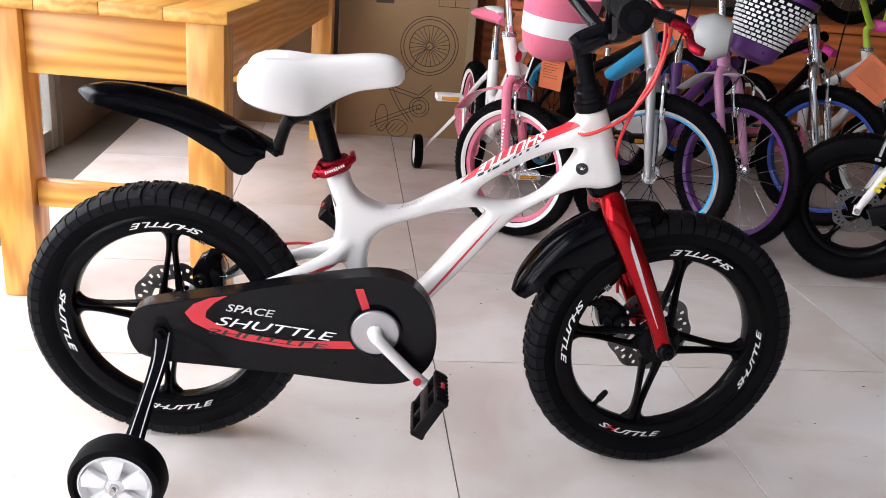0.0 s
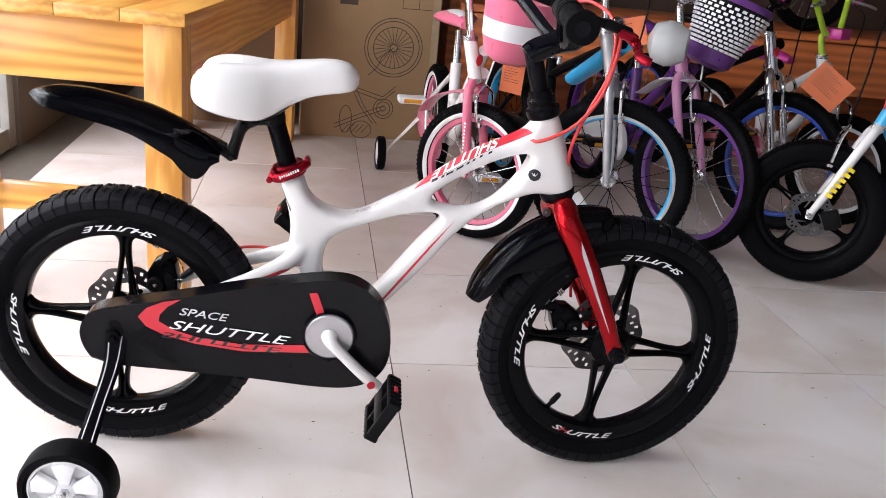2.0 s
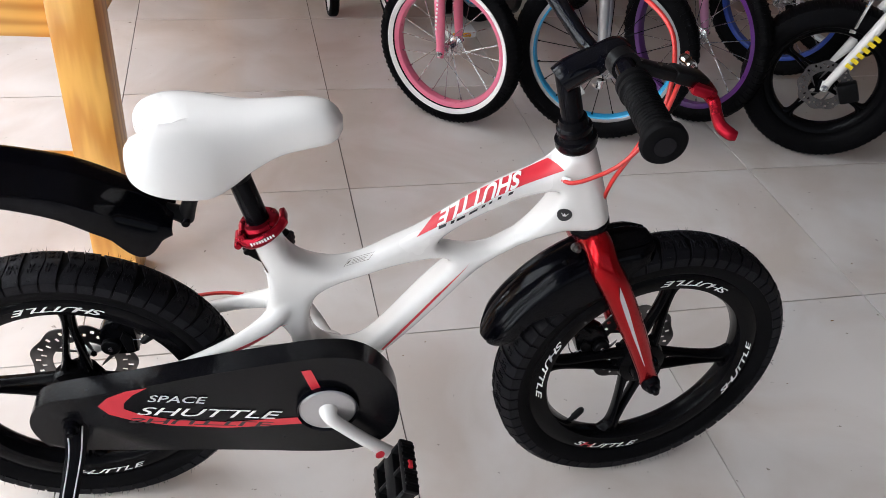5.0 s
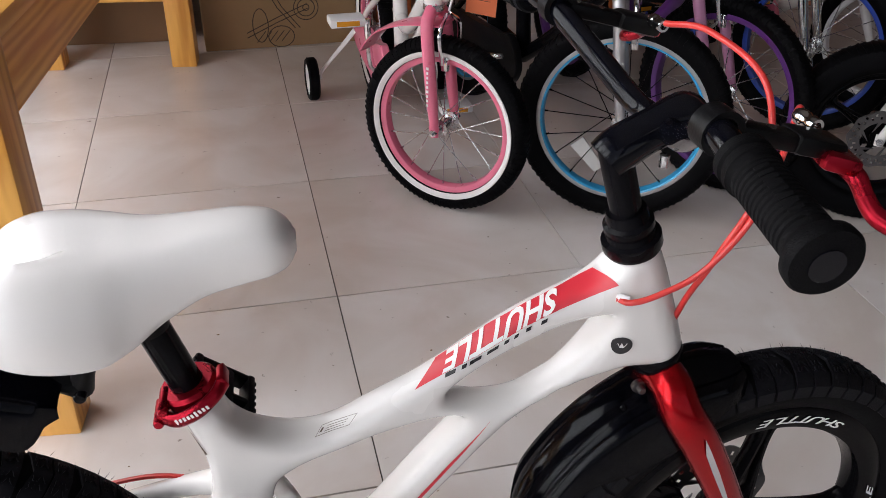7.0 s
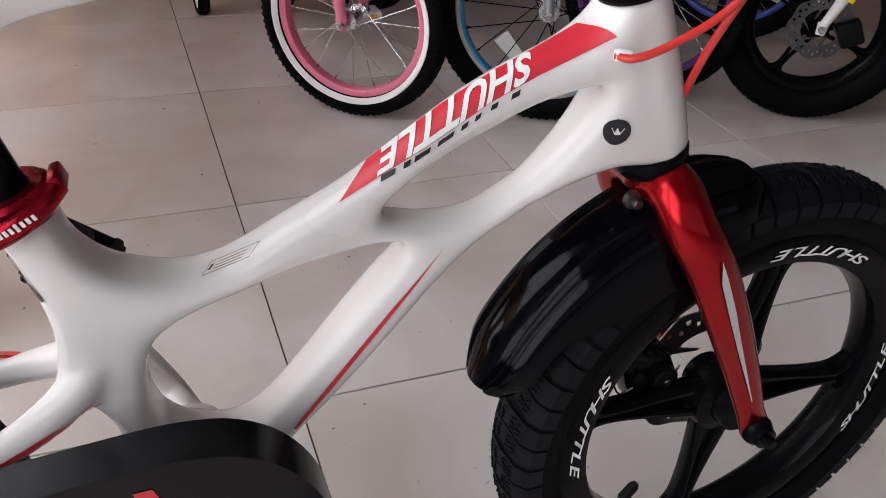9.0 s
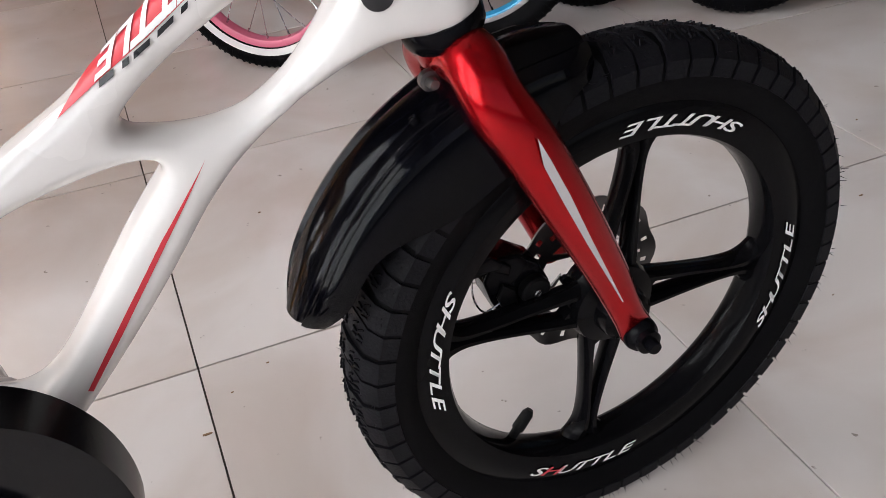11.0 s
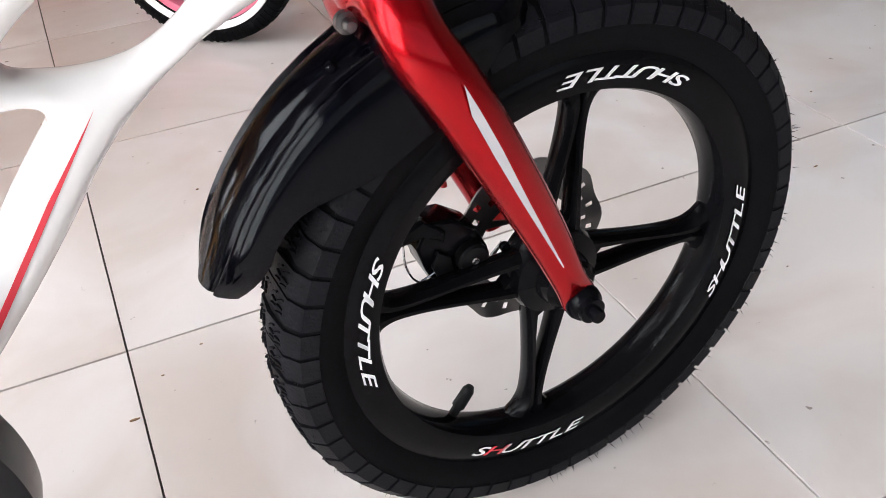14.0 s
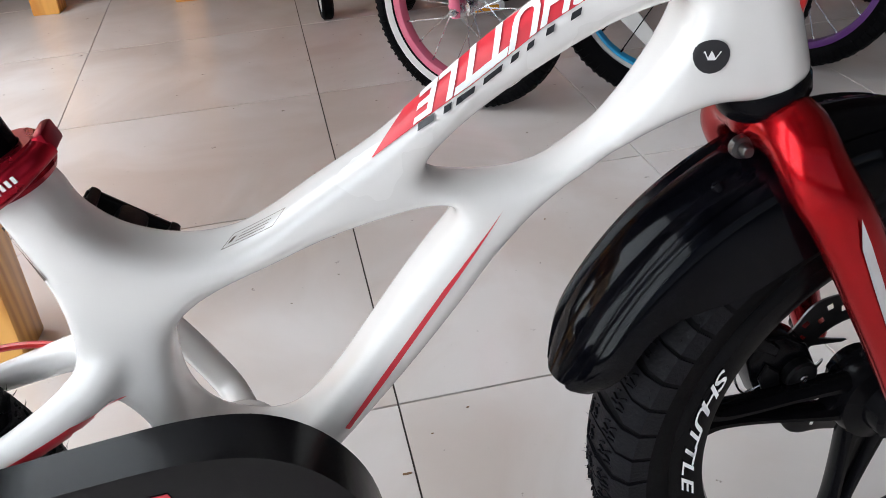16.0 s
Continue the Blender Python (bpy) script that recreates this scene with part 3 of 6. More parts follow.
# frame: tubes blended into one moulded body
def frame_bm():
    bm = bmesh.new()
    Y = (0, 1, 0)

    def T(pts, st=6):
        # the sides are broad, so the tube is slimmer in height where it lies flat
        out = []
        for i, q in enumerate(pts):
            a, b = pts[max(i - 1, 0)], pts[min(i + 1, len(pts) - 1)]
            nz = abs(b[0] - a[0]) / math.hypot(b[0] - a[0], b[2] - a[2])
            out.append((*q[:3], math.sqrt(max(q[3] ** 2 - (0.36 * q[4] * nz) ** 2, (0.5 * q[3]) ** 2)), q[4]))
        return add_tube(bm, out, 20, st, True, Y)

    # moulded middle of the frame, with its two windows
    outer = [(0.271, 0.468), (0.2795, 0.445), (0.293, 0.428), (0.308, 0.4190), (0.325, 0.4135), (0.343, 0.4125), (0.362, 0.4165), (0.381, 0.4265), (0.400, 0.4385), (0.418, 0.4490), (0.437, 0.4605),
             (0.455, 0.4740), (0.473, 0.4885), (0.491, 0.5030), (0.509, 0.5165), (0.527, 0.5275), (0.545, 0.5370), (0.563, 0.5450), (0.581, 0.5535), (0.594, 0.5640), (0.602, 0.5760), (0.618, 0.5780),
             (0.634, 0.530), (0.650, 0.476), (0.638, 0.4665), (0.619, 0.4670), (0.597, 0.4605), (0.575, 0.4480), (0.556, 0.4360), (0.537, 0.4225), (0.517, 0.4060), (0.498, 0.3850), (0.480, 0.3600),
             (0.4525, 0.3240), (0.429, 0.295), (0.406, 0.2680), (0.385, 0.245), (0.36, 0.224), (0.33, 0.215), (0.302, 0.228), (0.289, 0.262), (0.283, 0.300), (0.270, 0.322), (0.255, 0.340), (0.258, 0.365),
             (0.2585, 0.392), (0.2515, 0.424), (0.2425, 0.452), (0.2395, 0.463)]
    hole = [(0.3245, 0.3765), (0.3150, 0.3650), (0.3100, 0.347), (0.3080, 0.327), (0.3095, 0.309), (0.3155, 0.292), (0.3265, 0.2795), (0.342, 0.2725), (0.356, 0.2705), (0.369, 0.2745), (0.384, 0.2865), (0.403, 0.3095),
            (0.4256, 0.3410), (0.447, 0.3705), (0.466, 0.3945), (0.4765, 0.4080), (0.4795, 0.4180), (0.471, 0.4225), (0.455, 0.4220), (0.435, 0.4185), (0.415, 0.4140), (0.396, 0.4080), (0.377, 0.4005), (0.358, 0.3940), (0.340, 0.3865)]
    slot = [(0.4630, 0.4455), (0.4705, 0.4560), (0.4860, 0.4690), (0.5065, 0.4830), (0.527, 0.4955), (0.547, 0.5065), (0.567, 0.5160), (0.585, 0.5230), (0.5985, 0.5255), (0.6005, 0.516), (0.593, 0.4985), (0.580, 0.4795),
            (0.563, 0.4605), (0.545, 0.4455), (0.526, 0.4365), (0.505, 0.4340), (0.484, 0.4350), (0.469, 0.4380)]
    core = bmesh.new()
    for loop in (outer, hole, slot):
        vs = [core.verts.new((x, 0, z)) for x, z in ring_poly(loop, 2)]
        for i in range(len(vs)):
            core.edges.new((vs[i - 1], vs[i]))
    bmesh.ops.triangle_fill(core, use_beauty=True, edges=core.edges[:])
    up = bmesh.ops.extrude_face_region(core, geom=core.faces[:])
    back = {v for v in up["geom"] if isinstance(v, bmesh.types.BMVert)}
    for v in core.verts:
        h = float(np.interp(v.co.x, (0.24, 0.28, 0.33, 0.42, 0.50, 0.56, 0.595, 0.66), (0.0185, 0.0235, 0.0235, 0.0205, 0.0165, 0.0180, 0.0255, 0.0262)))
        if v.co.z < 0.425:
            h = max(h, float(np.interp(v.co.z, (0.395, 0.425), (0.0225, 0.019))))
        v.co.y = h if v in back else -h
    bmesh.ops.recalc_face_normals(core, faces=core.faces[:])
    rims = [e for e in core.edges if len(e.link_faces) == 2 and e.calc_face_angle(0) > 0.8 and abs(e.verts[0].co.y - e.verts[1].co.y) < 0.01]
    bmesh.ops.bevel(core, geom=rims, offset=0.0125, segments=4, profile=0.5, affect="EDGES", clamp_overlap=False)
    tmp = bpy.data.meshes.new("core")
    core.to_mesh(tmp)
    core.free()
    bm.from_mesh(tmp)
    bpy.data.meshes.remove(tmp)
    # seat tube and head tube
    T([(0.2555, 0, 0.466, 0.0175, 0.0185), (0.267, 0, 0.435, 0.0180, 0.0205), (0.279, 0, 0.402, 0.0180, 0.022)])
    T([(0.6525, 0, 0.4705, 0.0235, 0.0245), (0.640, 0, 0.508, 0.0235, 0.026), (0.624, 0, 0.555, 0.0225, 0.0265), (0.6148, 0, 0.5815, 0.0205, 0.0215)])
    # bottom bracket shell
    add_lathe(bm, [(0, -0.034), (0.024, -0.034), (0.024, 0.034), (0, 0.034)], 24, pose(0.33, 0, 0.242))
    # chain stays
    for s in (-1, 1):
        T([(0.286, 0, 0.366, 0.017, 0.022), (0.262, s * 0.020, 0.338, 0.014, 0.015), (0.222, s * 0.036, 0.317, 0.0125, 0.010), (0.165, s * 0.046, 0.294, 0.0105, 0.008), (0.105, s * 0.049, 0.268, 0.0085, 0.007), (0.03, s * 0.05, 0.232, 0.011, 0.006), (0.0, s * 0.05, 0.217, 0.014, 0.006)])
    return bm


raw = finish(frame_bm(), "frame_raw", WHITE)
rm = raw.modifiers.new("remesh", "REMESH")
rm.mode, rm.voxel_size = "VOXEL", 0.0024
sm = raw.modifiers.new("smooth", "CORRECTIVE_SMOOTH")
sm.iterations, sm.use_only_smooth = 14, True
me = bpy.data.meshes.new_from_object(raw.evaluated_get(bpy.context.evaluated_depsgraph_get()))
bpy.data.objects.remove(raw)
for f in me.polygons:
    f.use_smooth = True
me.name = "frame"
frame_ob = new("frame", me)
frame_ob.parent = bike
tagged(frame_ob, "pearl white moulded frame with red stripes")

from mathutils.bvhtree import BVHTree

FRAME_TREE = BVHTree.FromPolygons([v.co.copy() for v in me.vertices], [tuple(f.vertices) for f in me.polygons])


def decal(name, mat, outlines, way=(0, 1, 0), cut=0.006, lift=0.0007, label="", sheet=None):
    """Flat (x, z) outlines laid on the frame along the given direction."""
    way = Vector(way).normalized()
    bm = sheet or bmesh.new()
    for poly in outlines:
        bm.faces.new([bm.verts.new((x, 0, z)) for x, z in poly])
    bmesh.ops.triangulate(bm, faces=bm.faces[:])
    for _ in range(5):
        es = [e for e in bm.edges if e.calc_length() > cut]
        if not es:
            break
        bmesh.ops.subdivide_edges(bm, edges=es, cuts=1, use_grid_fill=False)
        bmesh.ops.triangulate(bm, faces=[f for f in bm.faces if len(f.verts) > 3])
    lost = []
    for v in bm.verts:
        hit, nor, _, _ = FRAME_TREE.ray_cast(v.co - way * 0.5, way)
        if hit is None:
            lost.append(v)
        else:
            v.co = hit + nor * lift
    bmesh.ops.delete(bm, geom=lost, context="VERTS")
    return part(name, bm, mat, frame_ob, label)


DOWN = (0.0, 0.80, -0.60)  # seen from the near side and above


def cast_from(pts, y, way):
    """Moves (x, z) points of a surface at depth y back along the way to the sheet y = 0."""
    return [(x - way[0] / way[1] * y, z - way[2] / way[1] * y) for x, z in pts]


LOW = [(0.436, 0.459), (0.462, 0.476), (0.489, 0.4925), (0.527, 0.519), (0.555, 0.534), (0.598, 0.5535)]
HIGH = [(0.436, 0.459), (0.457, 0.4810), (0.474, 0.4942), (0.502, 0.5150), (0.530, 0.5325), (0.558, 0.5475), (0.586, 0.5635)]


def edge(line, x):
    return float(np.interp(x, [a for a, _ in line], [b for _, b in line]))


low_cast = cast_from(LOW, -0.014, DOWN)
decal("red_panel", RED_DECAL, [low_cast + [(x, z - 0.0008) for x, z in HIGH[:0:-1]]], DOWN, 0.005, 0.0006, "red panel along the top tube")


def across(x, f):
    """A point of the panel: x, and how far it lies from the lower edge to the upper."""
    return (x, edge(low_cast, x) * (1 - f) + (edge(HIGH, x) - 0.001) * f)


glyphs = letters("SHUTTLE", 1.0, 0.0, 0, 0.030)
xs, zs = [v.co.x for v in glyphs.verts], [v.co.y for v in glyphs.verts]
for _ in range(3):
    long_ones = [e for e in glyphs.edges if e.calc_length() > 0.25]
    if long_ones:
        bmesh.ops.subdivide_edges(glyphs, edges=long_ones, cuts=1)
        bmesh.ops.triangulate(glyphs, faces=[f for f in glyphs.faces if len(f.verts) > 3])
for v in glyphs.verts:
    u, w = (v.co.x - min(xs)) / (max(xs) - min(xs)), (v.co.y - min(zs)) / (max(zs) - min(zs))
    px, pz = across(0.5535 - 0.0900 * u - 0.0075 * w + 0.003, 0.99 - 0.98 * w)
    v.co = (px, 0, pz)
decal("lettering", WHITE_DECAL, [], DOWN, 0.004, 0.0012, "the word SHUTTLE in slanting white letters, upside down", glyphs)
x = 0.461
for k, (w, gap) in enumerate(((0.0085, 0.005), (0.004, 0.0025), (0.0095, 0.0045), (0.0095, 0.0045), (0.004, 0.004), (0.0035, 0.006), (0.004, 0.008), (0.005, 0.01))):
    z0, z1 = edge(LOW, x) - 0.0006, edge(LOW, x + w) - 0.0006
    decal("check_mark", BLACK_DECAL, [[(x, z0 - 0.0030), (x + w, z1 - 0.0030), (x + w + 0.001, z1 + 0.0004), (x + 0.001, z0 + 0.0004)]], (0, 1, 0), 0.004, 0.0012)
    x += w + gap
decal("red_stripe", RED_DECAL, [[(0.503, 0.4205), (0.470, 0.3735), (0.43, 0.3155), (0.402, 0.2765), (0.3994, 0.2784), (0.4277, 0.3190), (0.4678, 0.3757)]], label="thin red stripe on the down tube")
decal("red_stripe", RED_DECAL, [[(0.281, 0.3315), (0.25, 0.327), (0.2, 0.307), (0.15, 0.286), (0.11, 0.268), (0.11, 0.264), (0.152, 0.278), (0.205, 0.297), (0.25, 0.316)]])
decal("badge", BLACK_DECAL, [[(0.6085 + 0.0088 * math.cos(a * 0.3307), 0.4985 + 0.0088 * math.sin(a * 0.3307)) for a in range(19)]], (0, 1, 0), 0.004, 0.0009, "round black badge on the head tube")
decal("badge_mark", WHITE_DECAL, [[(x, z) for x, z in ((0.6040, 0.5005), (0.6046, 0.5010), (0.6062, 0.4972), (0.6078, 0.5008), (0.6098, 0.4970), (0.6126, 0.5012), (0.6120, 0.5016), (0.6098, 0.4982), (0.6078, 0.5020), (0.6062, 0.4984), (0.6048, 0.5020))]], (0, 1, 0), 0.004, 0.0015)
LABEL = [(0.3500, 0.4040), (0.3800, 0.4150), (0.3880, 0.4265), (0.3570, 0.4148)]


def on_label(u, v):
    (ax, az), (bx, bz), (cx, cz), (dx, dz) = LABEL
    return (ax + (bx - ax) * u) * (1 - v) + (dx + (cx - dx) * u) * v, (az + (bz - az) * u) * (1 - v) + (dz + (cz - dz) * u) * v


def label_bar(u0, u1, v0, v1):
    return [on_label(u0, v0), on_label(u1, v0), on_label(u1, v1), on_label(u0, v1)]


decal("warning_label", INK, [label_bar(0, 1, 0, 0.045), label_bar(0, 1, 0.955, 1), label_bar(0, 0.015, 0.045, 0.955), label_bar(0.985, 1, 0.045, 0.955), label_bar(0.06, 0.13, 0.3, 0.7)] +
      [label_bar(0.22, 0.80, v, v + 0.05) for v in (0.22, 0.45, 0.68)], DOWN, 0.004, 0.001, "small printed warning label")
decal("frame_sticker", INK, [[(0.2475, 0.442), (0.2515, 0.445), (0.268, 0.415), (0.2655, 0.413), (0.2515, 0.4425), (0.2475, 0.440)]], (0.35, 1, 0), 0.004, 0.001)

# headset and steering column
AXD = (AX1 - AX0).normalized()


def on_axis(profile, segs=28):
    """Turns (radius, height over the lower headset) round the steering axis."""
    bm = lathe(profile, segs)
    q = Vector((0, 1, 0)).rotation_difference(AXD).to_matrix().to_4x4()
    return moved(bm, Matrix.Translation(AX0) @ q)


part("lower_headset", on_axis([(0, -0.004), (0.023, -0.004), (0.0255, 0), (0.0262, 0.008), (0.025, 0.011), (0, 0.011)]), BLACK_METAL, bike)
part("upper_headset", on_axis([(0, 0.124), (0.0225, 0.124), (0.0245, 0.128), (0.0245, 0.137), (0.0205, 0.1385), (0.0195, 0.143), (0.0205, 0.1445), (0.0205, 0.152), (0.0175, 0.1545), (0.0160, 0.163), (0, 0.163)]), BLACK_METAL, bike)
part("quill", steered(on_axis([(0, 0.15), (0.0128, 0.15), (0.0128, 0.222), (0, 0.222)])), BLACK_METAL, bike)
sd = bmesh.new()
add_tube(sd, [(0.5795, 0, 0.663, 0.0165, 0.018), (0.591, 0, 0.672, 0.0175, 0.0185), (0.615, 0, 0.684, 0.0165, 0.017), (0.640, 0, 0.692, 0.0185, 0.021), (0.652, 0, 0.694, 0.014, 0.02)], 16, 5, True, (0, 1, 0))
stem = part("stem", steered(sd), BLACK_GLOSS, bike, "glossy black handlebar stem")
part("bolt", steered(lathe([(0, 0), (0.0052, 0), (0.006, -0.002), (0.006, -0.006), (0.003, -0.006), (0.003, -0.003), (0, -0.003)], 12, pose(0.579, -0.004, 0.6795, 90, 0, 0))), STEEL, stem)
part("bolt", steered(lathe([(0, -0.004), (0.004, -0.004), (0.004, 0.006), (0, 0.006)], 10, pose(0.622, -0.012, 0.662, 90, 0, 0))), STEEL, stem)
bar = [(0.564, -0.256, 0.734, 0.0095), (0.576, -0.16, 0.742, 0.0095), (0.582, -0.125, 0.742, 0.0095), (0.596, -0.085, 0.722, 0.0095), (0.617, -0.035, 0.692, 0.0095), (0.622, 0, 0.690, 0.0095)]
bar = bar + [(x, -y, z, r) for x, y, z, r in bar[-2::-1]]
part("handlebar", steered(tube(bar, 14, 6)), BLACK_GLOSS, bike, "glossy black riser handlebar")
for s in (-1, 1):
    a, b = Vector((0.5770, s * 0.160, 0.7420)), Vector((0.5645, s * 0.253, 0.735))
    q = Matrix.Translation(a) @ Vector((0, 1, 0)).rotation_difference(b - a).to_matrix().to_4x4()
    ln = (b - a).length
    prof = [(0, -0.002), (0.0156, -0.002), (0.0174, 0.0), (0.0174, 0.006), (0.0156, 0.0075), (0.0156, 0.0095), (0.0174, 0.011), (0.0174, 0.016), (0.0153, 0.0175)]
    for k in range(14):
        y = 0.020 + k * (ln - 0.034) / 14
        prof += [(0.0146, y), (0.0158, y + 0.0008), (0.0158, y + (ln - 0.034) / 14 - 0.0012)]
    prof += [(0.0158, ln - 0.013), (0.0180, ln - 0.010), (0.0210, ln - 0.006), (0.0213, ln - 0.001), (0.0196, ln + 0.0015), (0.010, ln + 0.0022), (0, ln + 0.0024)]
    g = part("grip", steered(moved(lathe([(r * 0.95, y) for r, y in prof], 32), q)), GRIP, bike, "black ribbed rubber grip")
    bm = bmesh.new()
    for k in range(8):
        add_box(bm, (-0.0084, 0.030 + k * 0.0055, 0.0117), (0.008, 0.003, 0.0012), pose(0, 0, 0, 0, -32, 0), 0)
    part("grip_pad", steered(moved(bm, q)), GRIP, g)
    # brake lever: clamp, body and blade ahead of the grip
    bm = lathe([(0.0098, -0.008), (0.0145, -0.008), (0.0145, 0.008), (0.0098, 0.008)], 24, pose(0.584, s * 0.122, 0.742), True)
    add_box(bm, (0.618, s * 0.121, 0.734), (0.056, 0.018, 0.012), pose(0, 0, 0, 0, 16, 0), 0.004)
    add_box(bm, (0.656, s * 0.120, 0.724), (0.040, 0.026, 0.014), pose(0, 0, 0, 0, 16, 0), 0.005)
    lv = part("brake_lever", steered(bm), BLACK_SATIN, bike)
    bm = box((0.668, s * 0.130, 0.7165), (0.026, 0.026, 0.012), pose(0, 0, 0, 0, 15, s * 12), 0.004)
    part("lever_bracket", steered(bm), RED_ANOD, lv)
    bm = tube([(0.670, s * 0.132, 0.715, 0.0046, 0.0062), (0.677, s * 0.142, 0.708, 0.0040, 0.0062), (0.675, s * 0.155, 0.701, 0.0040, 0.0062), (0.674, s * 0.168, 0.696, 0.0043, 0.0062), (0.679, s * 0.178, 0.693, 0.0044, 0.0062), (0.684, s * 0.181, 0.692, 0.004, 0.005)], 12, 5, True, (0.6, 0, 1))
    part("lever_blade", steered(bm), RED_ANOD, lv, "red anodised brake lever blade")
    bm = lathe([(0.003, -0.012), (0.005, -0.012), (0.0056, -0.006), (0.0046, -0.004), (0.0056, 0), (0.0056, 0.006), (0.0042, 0.009), (0.003, 0.009)], 14, pose(0.664, s * 0.100, 0.730), True)
    part("cable_adjuster", steered(bm), CHROME, lv)
    for x in (0.600, 0.622):
        part("bolt", steered(lathe([(0, 0), (0.0038, 0), (0.0042, -0.003), (0.002, -0.0025), (0, -0.0025)], 10, pose(x, s * 0.121, 0.746 - (x - 0.600) * 0.3, 90, 0, 0))), STEEL, lv)

# brake cables
part("brake_cable", tube([(0.674, -0.086, 0.729, 0.0026), (0.686, -0.062, 0.728, 0.0026), (0.694, -0.047, 0.69, 0.0026), (0.683, -0.046, 0.63, 0.0026), (0.655, -0.045, 0.585, 0.0026), (0.625, -0.041, 0.562, 0.0026), (0.605, -0.036, 0.552, 0.0026), (0.596, -0.028, 0.5510, 0.0026)], 10, 8), RED_CABLE, bike, "red brake cable housing")
part("brake_cable", tube([(0.652, 0.094, 0.731, 0.0026), (0.672, 0.055, 0.738, 0.0026), (0.693, -0.005, 0.72, 0.0026), (0.690, -0.038, 0.66, 0.0026), (0.667, -0.042, 0.60, 0.0026), (0.655, -0.03, 0.55, 0.0026), (0.66, -0.005, 0.50, 0.0026), (0.672, 0.03, 0.44, 0.0026), (0.70, 0.058, 0.36, 0.0026), (0.712, 0.052, 0.27, 0.0026)], 10, 8), RED_CABLE, bike, "red brake cable housing")
part("brake_cable", tube([(0.27, 0.02, 0.33, 0.0024), (0.20, 0.045, 0.325, 0.0024), (0.12, 0.05, 0.308, 0.0024), (0.06, 0.045, 0.30, 0.0024)], 8, 6), RED_CABLE, bike, "red brake cable housing")
part("cable_entry", moved(lathe([(0.0027, -0.006), (0.0034, -0.0055), (0.0040, 0.003), (0.0027, 0.005)], 14, None, True), pose(0.600, -0.029, 0.5510, 0, 0, 62)), WHITE_PLASTIC, bike)

# fork
fk = bmesh.new()
for s in (-1, 1):
    add_tube(fk, [(0.6535, s * 0.006, 0.452, 0.019, 0.016), (0.657, s * 0.028, 0.448, 0.0185, 0.017), (0.6620, s * 0.045, 0.429, 0.0185, 0.0145), (0.6790, s * 0.0525, 0.400, 0.0185, 0.0125), (0.7060, s * 0.055, 0.348, 0.0175, 0.0115), (0.7360, s * 0.055, 0.288, 0.0150, 0.010), (0.7540, s * 0.057, 0.246, 0.0125, 0.008), (0.7625, s * 0.058, 0.227, 0.0135, 0.0055), (0.7660, s * 0.058, 0.217, 0.011, 0.005)], 18, 6, True, (0, 1, 0))
add_tube(fk, [(0.650, 0, 0.468, 0.0225), (0.656, 0, 0.448, 0.021)], 20, 0)
fork = part("fork", steered(fk), RED_PAINT, bike, "glossy red metallic fork")
bm = bmesh.new()
pts = [(0.6760, 0.413, 0.0), (0.6820, 0.395, 0.0026), (0.6950, 0.367, 0.0028), (0.7130, 0.328, 0.0019), (0.7430, 0.266, 0.0004)]
for i in range(len(pts) - 1):
    (x0, z0, w0), (x1, z1, w1) = pts[i], pts[i + 1]
    yy = [-0.0665 if i else -0.0655, -0.0668, -0.0676, -0.0674, -0.0664]
    q = [(x0 - w0, yy[i], z0 - w0 * 0.4), (x0 + w0, yy[i], z0 + w0 * 0.4), (x1 + w1, yy[i + 1], z1 + w1 * 0.4), (x1 - w1, yy[i + 1], z1 - w1 * 0.4)]
    bm.faces.new([bm.verts.new(v) for v in q])
bmesh.ops.remove_doubles(bm, verts=bm.verts[:], dist=1e-5)
part("fork_stripe", steered(bm), GREY_DECAL, fork, "silver grey flash")
for s in (-1, 1):
    m = Matrix.Translation((0.7630, s * 0.058, 0.2255)) @ pose(0, 0, 0, 0, 0, 0 if s < 0 else 180)
    bm = lathe([(0, -0.024), (0.0045, -0.024), (0.0052, -0.0225), (0.0052, -0.017), (0.0095, -0.0165), (0.0098, -0.012), (0.012, -0.010), (0.0135, -0.006), (0.0135, -0.003), (0, -0.003)], 18)
    part("axle_nut", steered(moved(bm, m)), BLACK_METAL, bike)
part("fender_bolt", steered(lathe([(0, -0.026), (0.003, -0.026), (0.0038, -0.0245), (0.0038, -0.020), (0.0065, -0.0195), (0.0065, -0.015), (0, -0.015)], 14, pose(0.635, 0.006, 0.438))), DISC, bike)


